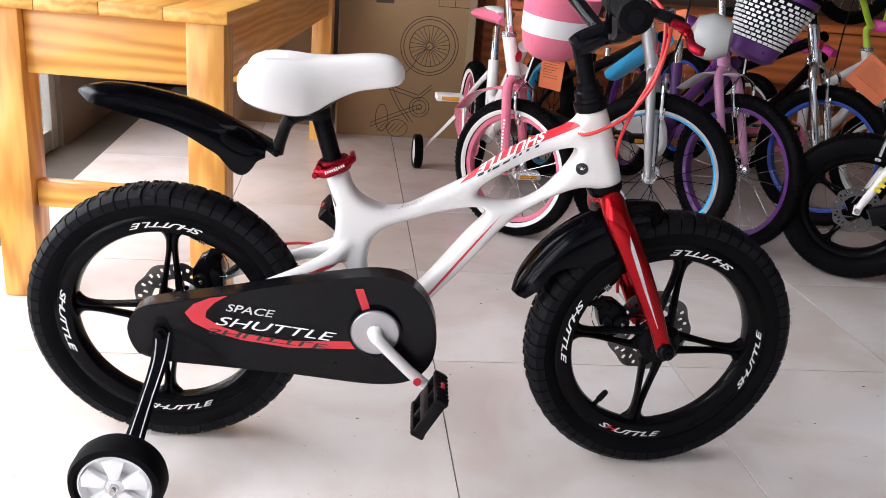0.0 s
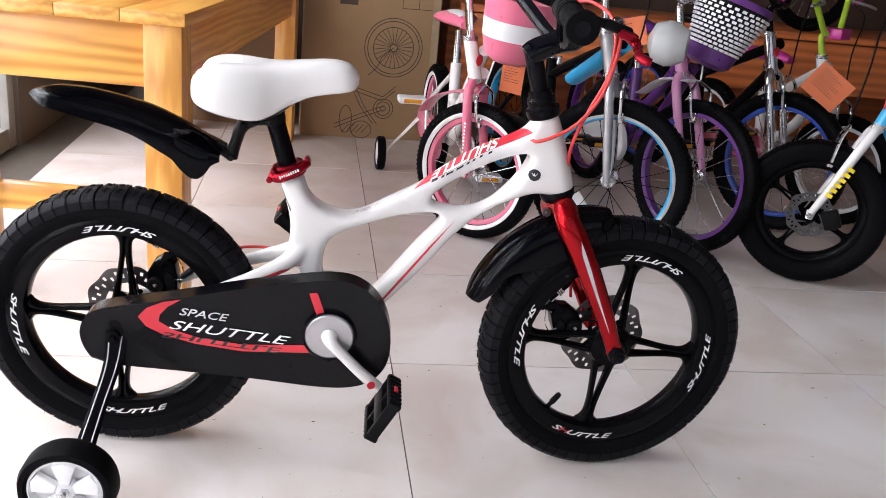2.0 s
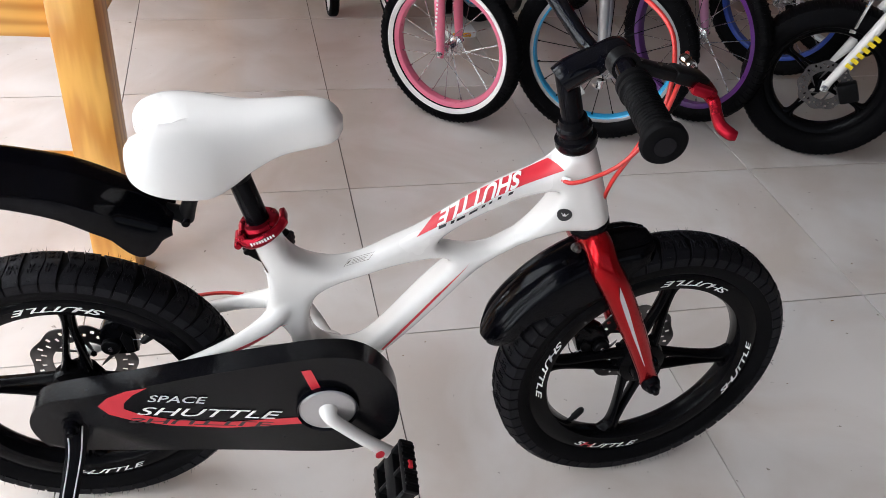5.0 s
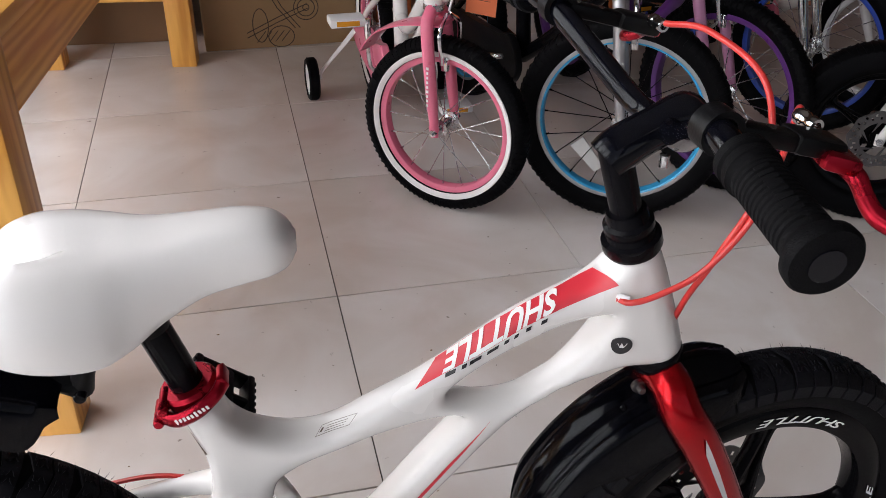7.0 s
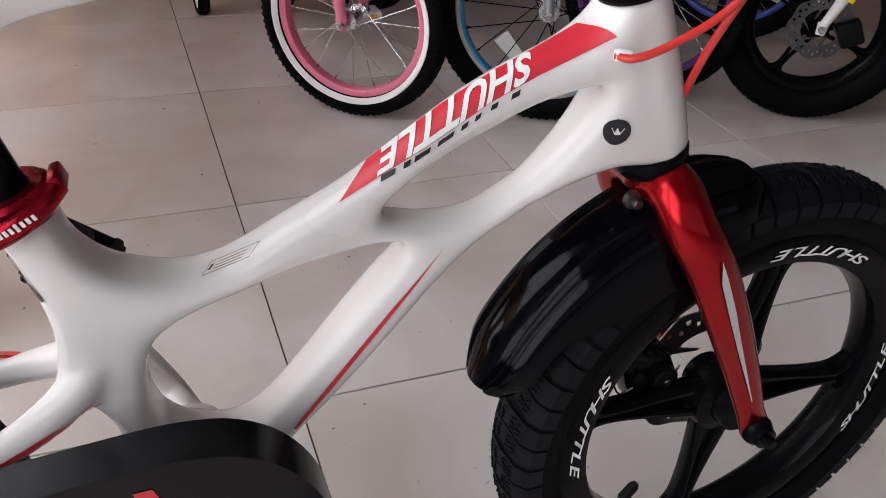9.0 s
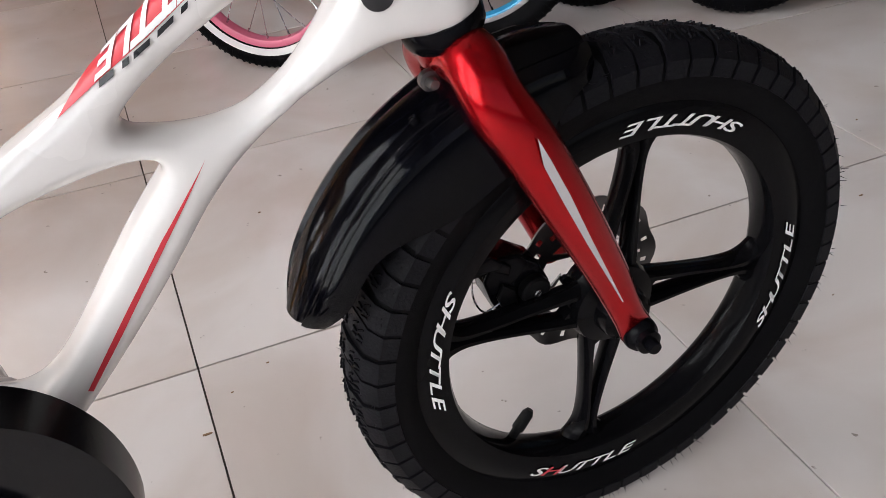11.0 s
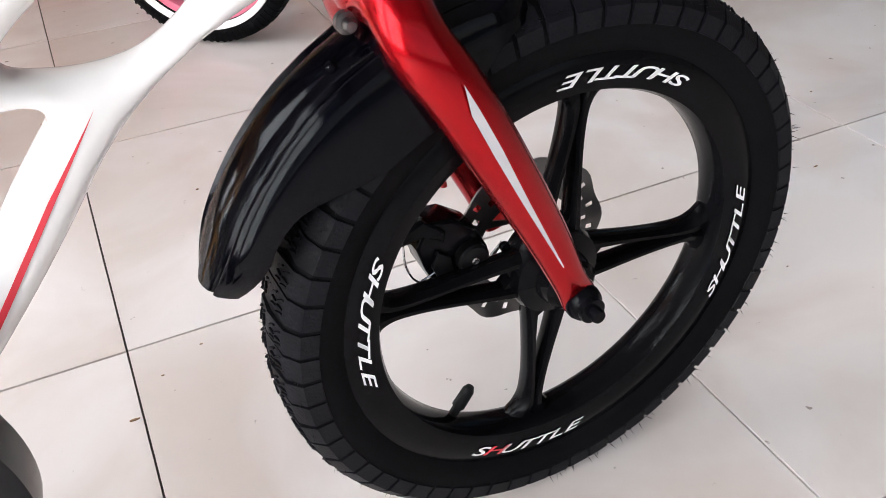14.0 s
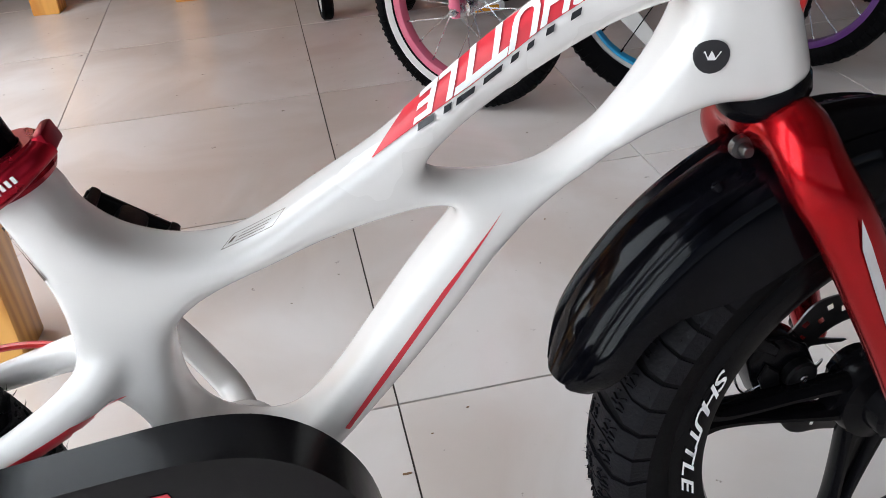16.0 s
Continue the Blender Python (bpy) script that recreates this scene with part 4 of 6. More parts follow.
# front mudguard: a domed strip over the tyre with deep skirts
def front_fender():
    bm = bmesh.new()
    rows = []
    n = 34
    for i in range(n + 1):
        a = radians(99 + (161.5 - 99) * i / n)
        e = i / n
        w = 0.037 * (1 - max(0, (e - 0.86) / 0.14) ** 2 * 0.45) * (1 - max(0, (0.12 - e) / 0.12) ** 2 * 0.35)
        skirt = 0.010 + 0.036 * math.exp(-((e - 0.42) / 0.27) ** 4)
        if e > 0.9:
            skirt *= 1 - (e - 0.9) * 6
        rt = 0.2275 + 0.0275 * (1 - (1 - e) ** 2)
        row = []
        for u, dr, ww in ((-1, -0.010 - skirt, 1.04), (-1, -0.010 - skirt * 0.5, 1.02), (-1, -0.009, 1.0), (-0.9, -0.003, 1.0), (-0.74, -0.0005, 1), (-0.62, -0.002, 1), (-0.5, 0.001, 1), (-0.25, 0.0028, 1), (0, 0.0034, 1),
                          (0.25, 0.0028, 1), (0.5, 0.001, 1), (0.62, -0.002, 1), (0.74, -0.0005, 1), (0.9, -0.003, 1), (1, -0.009, 1.0), (1, -0.010 - skirt * 0.5, 1.02), (1, -0.010 - skirt, 1.04)):
            r = rt + dr
            row.append(bm.verts.new((0.7735 + r * math.cos(a), u * w * ww, 0.216 + r * math.sin(a))))
        rows.append(row)
    for r0, r1 in zip(rows, rows[1:]):
        for k in range(len(r0) - 1):
            bm.faces.new((r0[k], r0[k + 1], r1[k + 1], r1[k]))
    bmesh.ops.solidify(bm, geom=bm.faces[:], thickness=0.0016)
    return bm


fend = part("front_mudguard", steered(front_fender()), BLACK_GLOSS, bike, "glossy black front mudguard")
for a in (118, 127):
    for y in (-0.012,):
        r = 0.2505
        c, s_ = math.cos(radians(a)), math.sin(radians(a))
        m = Matrix.Translation((0.7735 + r * c, y, 0.216 + r * s_)) @ Matrix.Rotation(-radians(a) + math.pi / 2, 4, "Y") @ pose(0, 0, 0, 90, 0, 0)
        part("rivet", steered(moved(lathe([(0, 0.0022), (0.0025, 0.0016), (0.0035, 0), (0.0035, -0.002), (0, -0.002)], 10), m)), BLACK_METAL, fend)


# rear mudguard on its hinged arm
def rear_fender():
    bm = bmesh.new()
    rows = []
    top = smooth_path([(-0.098, 0.560), (-0.07, 0.563), (-0.025, 0.562), (0.045, 0.549), (0.10, 0.528), (0.135, 0.512), (0.160, 0.497)], 6)
    low = smooth_path([(0.003,), (0.014,), (0.024,), (0.030,), (0.040,), (0.036,), (0.012,)], 6)
    n = len(top)
    for i, (x, z) in enumerate(top):
        e = i / (n - 1)
        d = float(low[i][0])
        if 0.66 < e < 0.92:
            d += 0.018 * math.sin((e - 0.66) / 0.26 * math.pi)
        w = 0.045 * min(1, 0.35 + e * 4.0) * (1 - 0.25 * max(0, e - 0.6) / 0.4)
        row = []
        for u, f in ((-1, 1), (-1, 0.55), (-0.95, 0.26), (-0.75, 0.10), (-0.45, 0.04), (-0.15, 0.0), (0, -0.02), (0.15, 0.0), (0.45, 0.04), (0.75, 0.10), (0.95, 0.26), (1, 0.55), (1, 1)):
            row.append(bm.verts.new((x - 0.25 * d * f * (1 - e), u * w, z - d * f)))
        rows.append(row)
    for r0, r1 in zip(rows, rows[1:]):
        for k in range(len(r0) - 1):
            bm.faces.new((r0[k], r0[k + 1], r1[k + 1], r1[k]))
    bmesh.ops.solidify(bm, geom=bm.faces[:], thickness=0.0018)
    return bm


rf = part("rear_mudguard", rear_fender(), BLACK_GLOSS, bike, "glossy black rear mudguard")
bm = tube([(0.145, 0, 0.498, 0.007, 0.011), (0.160, 0, 0.492, 0.0075, 0.012), (0.172, 0, 0.487, 0.0105, 0.013)], 12, 4, True, (0, 1, 0))
part("hinge", bm, BLACK_SATIN, rf)
bm = tube([(0.170, 0, 0.484, 0.0105, 0.012), (0.177, 0, 0.505, 0.0085, 0.011), (0.186, 0, 0.530, 0.0095, 0.012), (0.205, 0, 0.541, 0.009, 0.012), (0.228, 0, 0.545, 0.010, 0.016)], 14, 4, True, (0, 1, 0))
part("bracket", bm, BLACK_SATIN, rf)
for x, z in ((0.172, 0.486), (0.190, 0.534), (0.206, 0.541)):
    part("bolt", lathe([(0, -0.0165), (0.004, -0.0165), (0.005, -0.015), (0.005, 0.0165), (0, 0.0165)], 12, pose(x, 0, z)), BLACK_METAL, rf)

# seat post, clamp and saddle
part("seat_post", tube([(0.221, 0, 0.580, 0.0135), (0.256, 0, 0.462, 0.0135)], 20, 0), BLACK_METAL, bike)
part("seat_post_head", tube([(0.217, 0, 0.588, 0.018, 0.017), (0.229, 0, 0.552, 0.017, 0.017), (0.233, 0, 0.538, 0.0145, 0.0145)], 16, 3), BLACK_SATIN, bike)
cd = Vector((0.256 - 0.221, 0, 0.462 - 0.580)).normalized()
q = Matrix.Translation((0.2535, 0, 0.472)) @ Vector((0, 1, 0)).rotation_difference(-cd).to_matrix().to_4x4()
bm = lathe([(0.0137, -0.009), (0.0225, -0.010), (0.0245, -0.007), (0.0235, -0.003), (0.0245, 0.0), (0.0245, 0.006), (0.0215, 0.009), (0.0137, 0.009)], 36, q, True)
clampp = part("seat_clamp", bm, RED_ANOD, bike, "red anodised seat clamp")
bm = tube([(0.231, -0.020, 0.464, 0.0075, 0.005), (0.244, -0.029, 0.466, 0.0070, 0.0045), (0.261, -0.030, 0.475, 0.0068, 0.004), (0.275, -0.022, 0.483, 0.0060, 0.004), (0.281, -0.012, 0.487, 0.0065, 0.0045)], 12, 5, True, (0, 1, 0))
add_box(bm, (0.2805, -0.006, 0.488), (0.007, 0.020, 0.012), pose(0, 0, 0, 0, -20, 0), 0.002)
part("clamp_lever", bm, RED_ANOD, clampp)
for x, z in ((0.2285, 0.4605), (0.2335, 0.473)):
    part("bolt", lathe([(0, -0.0275), (0.0035, -0.0275), (0.0045, -0.026), (0.0045, 0.0), (0, 0.0)], 12, pose(x, 0, z)), RED_ANOD, clampp)
bm = bmesh.new()
for k in range(9):
    x = 0.2445 + 0.0031 * k
    add_box(bm, (x, -0.0352 + 0.0004 * abs(k - 4), 0.4685 + 0.0016 * k), (0.002, 0.0006, 0.0052 if k in (0, 5) else 0.0036), pose(0, 0, 0, 0, -25, 0), 0)
part("clamp_print", bm, WHITE_DECAL, clampp)


def saddle_bm():
    st = smooth_path([(0.1185, 0.020, 0.600, 0.588), (0.1225, 0.050, 0.612, 0.577), (0.133, 0.068, 0.6225, 0.570), (0.153, 0.0775, 0.6295, 0.5635), (0.180, 0.078, 0.6305, 0.558), (0.207, 0.070, 0.629, 0.5545), (0.228, 0.057, 0.629, 0.560),
                      (0.25, 0.045, 0.631, 0.573), (0.278, 0.0355, 0.635, 0.586), (0.305, 0.0315, 0.6375, 0.592), (0.326, 0.028, 0.6355, 0.5955), (0.339, 0.020, 0.628, 0.599), (0.3455, 0.008, 0.617, 0.606)], 5)
    bm = bmesh.new()
    rows = []
    n = 28
    for x, w, zt, zb in st:
        w *= 0.95
        row = []
        back = max(0.0, min(1.0, (0.225 - x) / 0.09))
        for k in range(n):
            a = 2 * math.pi * k / n
            c, s = math.cos(a), math.sin(a)
            y = w * math.copysign(abs(c) ** 0.72, c)
            if s >= 0:
                z = zb + 0.012 + (zt - zb - 0.012) * abs(s) ** 0.62
                z -= 0.026 * back * math.exp(-(y / 0.017) ** 2)  # groove between the two rear lobes
                z -= 0.006 * back * (abs(y) / 0.078) ** 2
            else:
                z = zb + 0.012 - 0.012 * abs(s) ** 0.5
            xx = x + 0.026 * math.exp(-(y / 0.018) ** 2) * max(0.0, min(1.0, (0.175 - x) / 0.05))
            row.append(bm.verts.new((xx, y, z)))
        rows.append(row)
    for r0, r1 in zip(rows, rows[1:]):
        for k in range(n):
            bm.faces.new((r0[k], r0[(k + 1) % n], r1[(k + 1) % n], r1[k]))
    bm.faces.new(rows[0])
    bm.faces.new(rows[-1][::-1])
    return bm


sad = part("saddle", moved(saddle_bm(), pose(0.002, 0, -0.003)), SADDLE_W, bike, "padded white vinyl saddle with two rear lobes")
part("saddle_base", tube([(0.135, 0, 0.570, 0.014, 0.055), (0.18, 0, 0.560, 0.012, 0.062), (0.22, 0, 0.560, 0.014, 0.045), (0.25, 0, 0.575, 0.010, 0.03)], 18, 4, True, (0, 1, 0)), BLACK_SATIN, sad)

# chain guard, crank and pedals
GUARD = [(-0.036, 0.206), (-0.031, 0.232), (-0.014, 0.250), (0.021, 0.261), (0.104, 0.280), (0.187, 0.302), (0.277, 0.322), (0.325, 0.3295), (0.36, 0.326), (0.388, 0.308), (0.408, 0.276), (0.416, 0.236), (0.4115, 0.198), (0.393, 0.171), (0.362, 0.156), (0.31, 0.152), (0.205, 0.158), (0.10, 0.161), (0.0, 0.164), (-0.024, 0.176)]
LEAN = Matrix(((1, 0, 0, 0), (-0.046, 1, 0, -0.002), (0, 0, 1, 0), (0, 0, 0, 1)))
guard = part("chain_guard", prism(ring_poly([(x + 0.002, z + 0.010) for x, z in GUARD], 4), -0.074, -0.042, LEAN, 0.006), GUARD_BLACK, bike, "black chain guard with red swoosh and white lettering")


def flat(name, mat, outlines, y, parent, label=""):
    bm = bmesh.new()
    for poly in outlines:
        bm.faces.new([bm.verts.new(LEAN @ Vector((x, y, z))) for x, z in poly])
    return part(name, bm, mat, parent, label)


flat("swoosh", RED_DECAL, [[(x + 0.002, z + 0.014) for x, z in ((0.112, 0.276), (0.086, 0.270), (0.062, 0.258), (0.049, 0.243), (0.060, 0.228), (0.085, 0.2165), (0.13, 0.2055), (0.20, 0.199), (0.300, 0.2055), (0.297, 0.218), (0.20, 0.2105), (0.14, 0.2155), (0.100, 0.2255), (0.079, 0.238), (0.081, 0.249), (0.093, 0.263))]], -0.0746, guard, "red swoosh")
flat("red_bar", RED_DECAL, [[(x, z + 0.011) for x, z in ((0.296, 0.306), (0.308, 0.308), (0.320, 0.274), (0.308, 0.272))]], -0.0746, guard)
tilt = Matrix.Rotation(radians(4), 4, "Y")
part("lettering", moved(letters("SPACE", 0.024, 0.3), LEAN @ Matrix.Translation((0.144, -0.0752, 0.2685)) @ tilt @ YZ @ Matrix.Diagonal((1.0, 0.72, 1, 1))), GREY_DECAL, guard, "the word SPACE")
part("lettering", moved(letters("SHUTTLE", 0.034, 0.38, 0, 0.004), LEAN @ Matrix.Translation((0.178, -0.0754, 0.2425)) @ tilt @ YZ @ Matrix.Diagonal((1.22, 0.62, 1, 1))), WHITE_DECAL, guard, "the word SHUTTLE")
part("lettering_shadow", moved(letters("SHUTTLE", 0.034, -0.2), LEAN @ Matrix.Translation((0.174, -0.0749, 0.225)) @ tilt @ YZ @ Matrix.Diagonal((1.25, -0.4, 1, 1))), BLACK_DECAL, guard)
BB = Matrix.Translation((0.328, -0.033, 0.252))
part("crank_cover", lathe([(0, -0.066), (0.020, -0.0665), (0.026, -0.0645), (0.0335, -0.0655), (0.0355, -0.064), (0.0355, -0.058), (0, -0.058)], 48, BB), ALLOY, bike, "brushed alloy crank cover")
part("crank_rim", lathe([(0.0355, -0.0635), (0.0385, -0.0665), (0.0395, -0.0625), (0.0385, -0.06)], 48, BB), BLACK_GLOSS, bike)
crank = part("crank_arm", tube([(0.329, -0.090, 0.2530, 0.0125, 0.0125), (0.329, -0.102, 0.2530, 0.0120, 0.0120), (0.333, -0.1085, 0.2475, 0.0095, 0.0095), (0.346, -0.110, 0.234, 0.0085, 0.0085), (0.376, -0.110, 0.2035, 0.0085, 0.0078), (0.401, -0.110, 0.181, 0.0092, 0.008), (0.409, -0.110, 0.1745, 0.009, 0.008)], 18, 6), WHITE, bike, "white painted crank arm")
part("crank_sticker", moved(lathe([(0, -0.0005), (0.0062, -0.0005), (0.0062, 0), (0, 0)], 20), Matrix.Translation((0.3935, -0.1235, 0.190)) @ pose(0, 0, 0, -6, 0, 12)), RED_DECAL, crank)
crank2 = part("crank_arm", tube([(0.329, 0.045, 0.2405, 0.0105), (0.314, 0.075, 0.246, 0.0105), (0.284, 0.088, 0.290, 0.0105), (0.256, 0.090, 0.330, 0.010)], 14, 6), WHITE, bike)


def pedal(m, mat=BLACK_SATIN):
    bm = bmesh.new()
    add_box(bm, (0, 0, 0), (0.024, 0.078, 0.020), None, 0.006)
    for s in (-1, 1):
        add_box(bm, (s * 0.031, 0, 0), (0.009, 0.080, 0.021), None, 0.003)
        for k in range(7):
            add_box(bm, (s * 0.0355, -0.03 + 0.01 * k, 0), (0.003, 0.005, 0.019), None, 0.001)
    for y in (-0.036, 0, 0.036):
        add_box(bm, (0, y, 0), (0.062, 0.008, 0.018), None, 0.003)
    p = part("pedal", moved(bm, m), mat, bike, "black plastic pedal")
    for s in (-1, 1):
        part("reflector", moved(box((s * 0.0355, 0, 0.0), (0.006, 0.012, 0.006), None, 0.001), m), RED_DECAL, p)
    return p


pedal(Matrix.Translation((0.412, -0.150, 0.170)) @ Matrix.Rotation(radians(-62), 4, "Y"))
pedal(Matrix.Translation((0.256, 0.135, 0.334)) @ Matrix.Rotation(radians(38), 4, "Y"))
# side wheel on its strut
TWY = -0.235
bm = bmesh.new()
add_tube(bm, [(0.017, -0.074, 0.247, 0.0155, 0.003), (0.019, -0.076, 0.223, 0.0160, 0.003), (0.014, -0.088, 0.180, 0.0125, 0.003), (0.003, -0.123, 0.132, 0.0115, 0.003), (-0.005, -0.165, 0.092, 0.0135, 0.003), (-0.006, -0.185, 0.070, 0.0125, 0.003)], 12, 5, True, (0, 1, 0.3))
strut = part("side_wheel_strut", bm, BLACK_METAL, bike, "black side wheel strut with silver edges")
for s in (-1, 1):
    bm = tube([(0.019 + s * 0.009, -0.0800, 0.223, 0.0010), (0.014 + s * 0.0072, -0.0925, 0.180, 0.0010), (0.003 + s * 0.0066, -0.1275, 0.133, 0.0010), (-0.005 + s * 0.0075, -0.1685, 0.094, 0.0010)], 6, 5)
    part("edge_line", bm, GREY_DECAL, strut)
part("strut_plate", box((0.024, -0.0735, 0.2235), (0.042, 0.003, 0.020), None, 0.001), STEEL, strut)
part("axle_nut", lathe([(0, -0.100), (0.0045, -0.100), (0.0055, -0.098), (0.0055, -0.092), (0.010, -0.0915), (0.010, -0.084), (0.013, -0.083), (0.013, -0.080), (0, -0.080)], 18, pose(0.016, 0.005, 0.2235)), BLACK_METAL, strut)
TWM = Matrix.Translation((-0.006, TWY, 0.0785))
sw = part("side_wheel", lathe([(0.050, -0.018), (0.054, -0.0215), (0.061, -0.020), (0.0645, -0.012), (0.0645, 0.012), (0.061, 0.020), (0.054, 0.0215), (0.050, 0.018)], 56, TWM, True), RUBBER, bike, "small side wheel with black tyre and white disc")
bm = lathe([(0.0505, -0.017), (0.047, -0.019), (0.043, -0.007), (0.018, -0.005), (0.012, -0.017), (0.0, -0.018), (0.0, 0.018), (0.043, 0.013), (0.0505, 0.017)], 56, TWM)
for k in range(5):
    a = math.pi / 2 + k * 2 * math.pi / 5
    add_prism(bm, [(0.044 * math.cos(a - 0.36), 0.044 * math.sin(a - 0.36)), (0.047 * math.cos(a), 0.047 * math.sin(a)), (0.044 * math.cos(a + 0.36), 0.044 * math.sin(a + 0.36)), (0.014 * math.cos(a + 0.5), 0.014 * math.sin(a + 0.5)), (0.014 * math.cos(a - 0.5), 0.014 * math.sin(a - 0.5))], -0.0185, -0.008, TWM, 0.002)
part("disc", bm, WHITE_PLASTIC, sw, "white star-shaped wheel disc")
part("axle_nut", lathe([(0, -0.030), (0.004, -0.030), (0.004, -0.024), (0.007, -0.0235), (0.007, -0.018), (0, -0.018)], 6, TWM), STEEL, sw)
part("axle", lathe([(0, 0.0), (0.004, 0.0), (0.004, 0.05), (0, 0.05)], 10, TWM), STEEL, sw)


# ---- table ----
def pine_table():
    tb = thing("pine_table", pose(-0.405, 0.205, 0, 0, 0, -5.5), "varnished knotty pine table with deep rails", "table")
    W, D, H, L = 0.47, 1.72, 0.625, 0.075
    for k in range(4):
        w = (W + 0.02) / 4
        part("board", box((-W - 0.01 + w * (k + 0.5), D / 2, H - 0.0125), (w - 0.001, D + 0.03, 0.025), None, 0.002), PINE_Y, tb)
    for x, y in ((-L / 2, L / 2), (-W + L / 2, L / 2), (-L / 2, D - L / 2), (-W + L / 2, D - L / 2)):
        part("leg", box((x, y, (H - 0.025) / 2), (L, L, H - 0.025), None, 0.004), PINE_Z, tb)
    part("rail", box((-W / 2, L / 2 - 0.004, 0.537), (W - 2 * L - 0.002, 0.028, 0.125), None, 0.002), PINE_X, tb)
    part("rail", box((-W / 2, D - L / 2, 0.537), (W - 2 * L - 0.002, 0.028, 0.125), None, 0.002), PINE_X, tb)
    for x in (-L / 2 + 0.006, -W + L / 2 - 0.006):
        part("rail", box((x, D / 2, 0.537), (0.028, D - 2 * L - 0.002, 0.125), None, 0.002), PINE_Y, tb)
    part("stretcher", box((-W / 2, L / 2, 0.225), (W - 2 * L - 0.002, 0.030, 0.055), None, 0.002), PINE_X, tb)
    part("stretcher", box((-W / 2, D - L / 2, 0.225), (W - 2 * L - 0.002, 0.030, 0.055), None, 0.002), PINE_X, tb)


pine_table()


# ---- cartons and shelf ----
def line_bars(bm, pts, y, w=0.0016):
    for (x0, z0), (x1, z1) in zip(pts, pts[1:]):
        d = Vector((x1 - x0, 0, z1 - z0))
        if d.length < 1e-5:
            continue
        nrm = Vector((-d.z, 0, d.x)).normalized() * w
        a, b = Vector((x0, y, z0)), Vector((x1, y, z1))
        bm.faces.new([bm.verts.new(v) for v in (a - nrm, b - nrm, b + nrm, a + nrm)])


def ring_pts(cx, cz, r, n=36, sx=1.0):
    return [(cx + r * sx * math.cos(2 * math.pi * k / n), cz + r * math.sin(2 * math.pi * k / n)) for k in range(n + 1)]


def bicycle_carton():
    ct = thing("bicycle_carton", pose(0.045, 1.99, 0, 0, 0, 3), "tall brown cardboard carton printed with a bicycle drawing", "carton")
    part("body", box((0, 0.11, 0.5), (0.53, 0.21, 1.0), None, 0.004), CARD, ct)
    y = 0.0035
    bm = bmesh.new()
    for r in (0.115, 0.103, 0.080, 0.014):
        line_bars(bm, ring_pts(0.09, 0.37, r), y, 0.0016)
    for k in range(24):
        a = 2 * math.pi * k / 24
        line_bars(bm, [(0.09 + 0.014 * math.cos(a), 0.37 + 0.014 * math.sin(a)), (0.09 + 0.080 * math.cos(a + 0.12), 0.37 + 0.080 * math.sin(a + 0.12))], y, 0.0012)
    part("print", bm, INK, ct, "line drawing of a wheel")
    bm = bmesh.new()
    for dx in (-0.008, 0.008):
        line_bars(bm, [(-0.075 + dx, 0.235), (-0.02 + dx, 0.13), (0.035 + dx, 0.06)], y, 0.0015)
        line_bars(bm, [(-0.06, 0.20 + dx), (0.06, 0.165 + dx), (0.11, 0.21 + dx)], y, 0.0015)
        line_bars(bm, [(-0.13, 0.045 + dx), (-0.03, 0.09 + dx), (0.07, 0.13 + dx)], y, 0.0015)
    for r in (0.040, 0.028, 0.010):
        line_bars(bm, ring_pts(0.065, 0.125, r, 24), y, 0.0015)
    line_bars(bm, ring_pts(-0.085, 0.075, 0.055, 24, 0.45), y, 0.0015)
    line_bars(bm, ring_pts(-0.02, 0.035, 0.035, 20, 1.2), y, 0.0015)
    for k in range(5):
        line_bars(bm, [(-0.10 + 0.02 * k, 0.02), (-0.07 + 0.02 * k, 0.055)], y, 0.0013)
    line_bars(bm, [(-0.005, 0.255), (0.03, 0.29), (0.045, 0.33), (0.09, 0.37)], y, 0.0015)
    part("print", bm, INK, ct, "line drawing of a bicycle frame")
    bm = bmesh.new()
    line_bars(bm, [(0.115, 0.525), (0.245, 0.525), (0.245, 0.60), (0.115, 0.60), (0.115, 0.525)], y, 0.0012)
    line_bars(bm, [(0.18, 0.525), (0.18, 0.60)], y, 0.0012)
    part("print", bm, INK, ct, "printed handling marks")
    bm = bmesh.new()
    line_bars(bm, [(-0.13, 0.54), (-0.06, 0.54)], y, 0.016)
    part("print", bm, INK, ct)
    part("tape", box((0.252, 0.0, 0.5), (0.028, 0.004, 0.99), None, 0), TAPE, ct)


bicycle_carton()
ct = thing("cardboard_box", pose(-0.53, 2.12, 0, 0, 0, -2), "dull brown cardboard box on the floor behind the table", "box")
part("body", box((0, 0.15, 0.21), (0.50, 0.3, 0.42), None, 0.004), CARD_DARK, ct)
part("tape", box((0, 0.15, 0.421), (0.5, 0.05, 0.002), None, 0), TAPE, ct)


def timber_stand():
    st = thing("timber_stand", pose(2.05, 2.35, 0), "long brown timber display stand against the wall", "stand")
    part("top_board", box((0, 0.05, 0.545), (3.3, 0.62, 0.03), None, 0.003), DARKWOOD, st)
    part("front_board", box((0, -0.235, 0.415), (3.26, 0.025, 0.22), None, 0.003), DARKWOOD, st)
    for x in (-1.6, -0.8, 0.0, 0.8, 1.6):
        part("post", box((x, -0.20, 0.265), (0.07, 0.05, 0.53), None, 0.003), DARKWOOD, st)
        part("post", box((x, 0.30, 0.265), (0.07, 0.05, 0.53), None, 0.003), DARKWOOD, st)
    part("back_board", box((0, 0.34, 0.265), (3.26, 0.02, 0.53), None, 0.002), DARKWOOD, st)


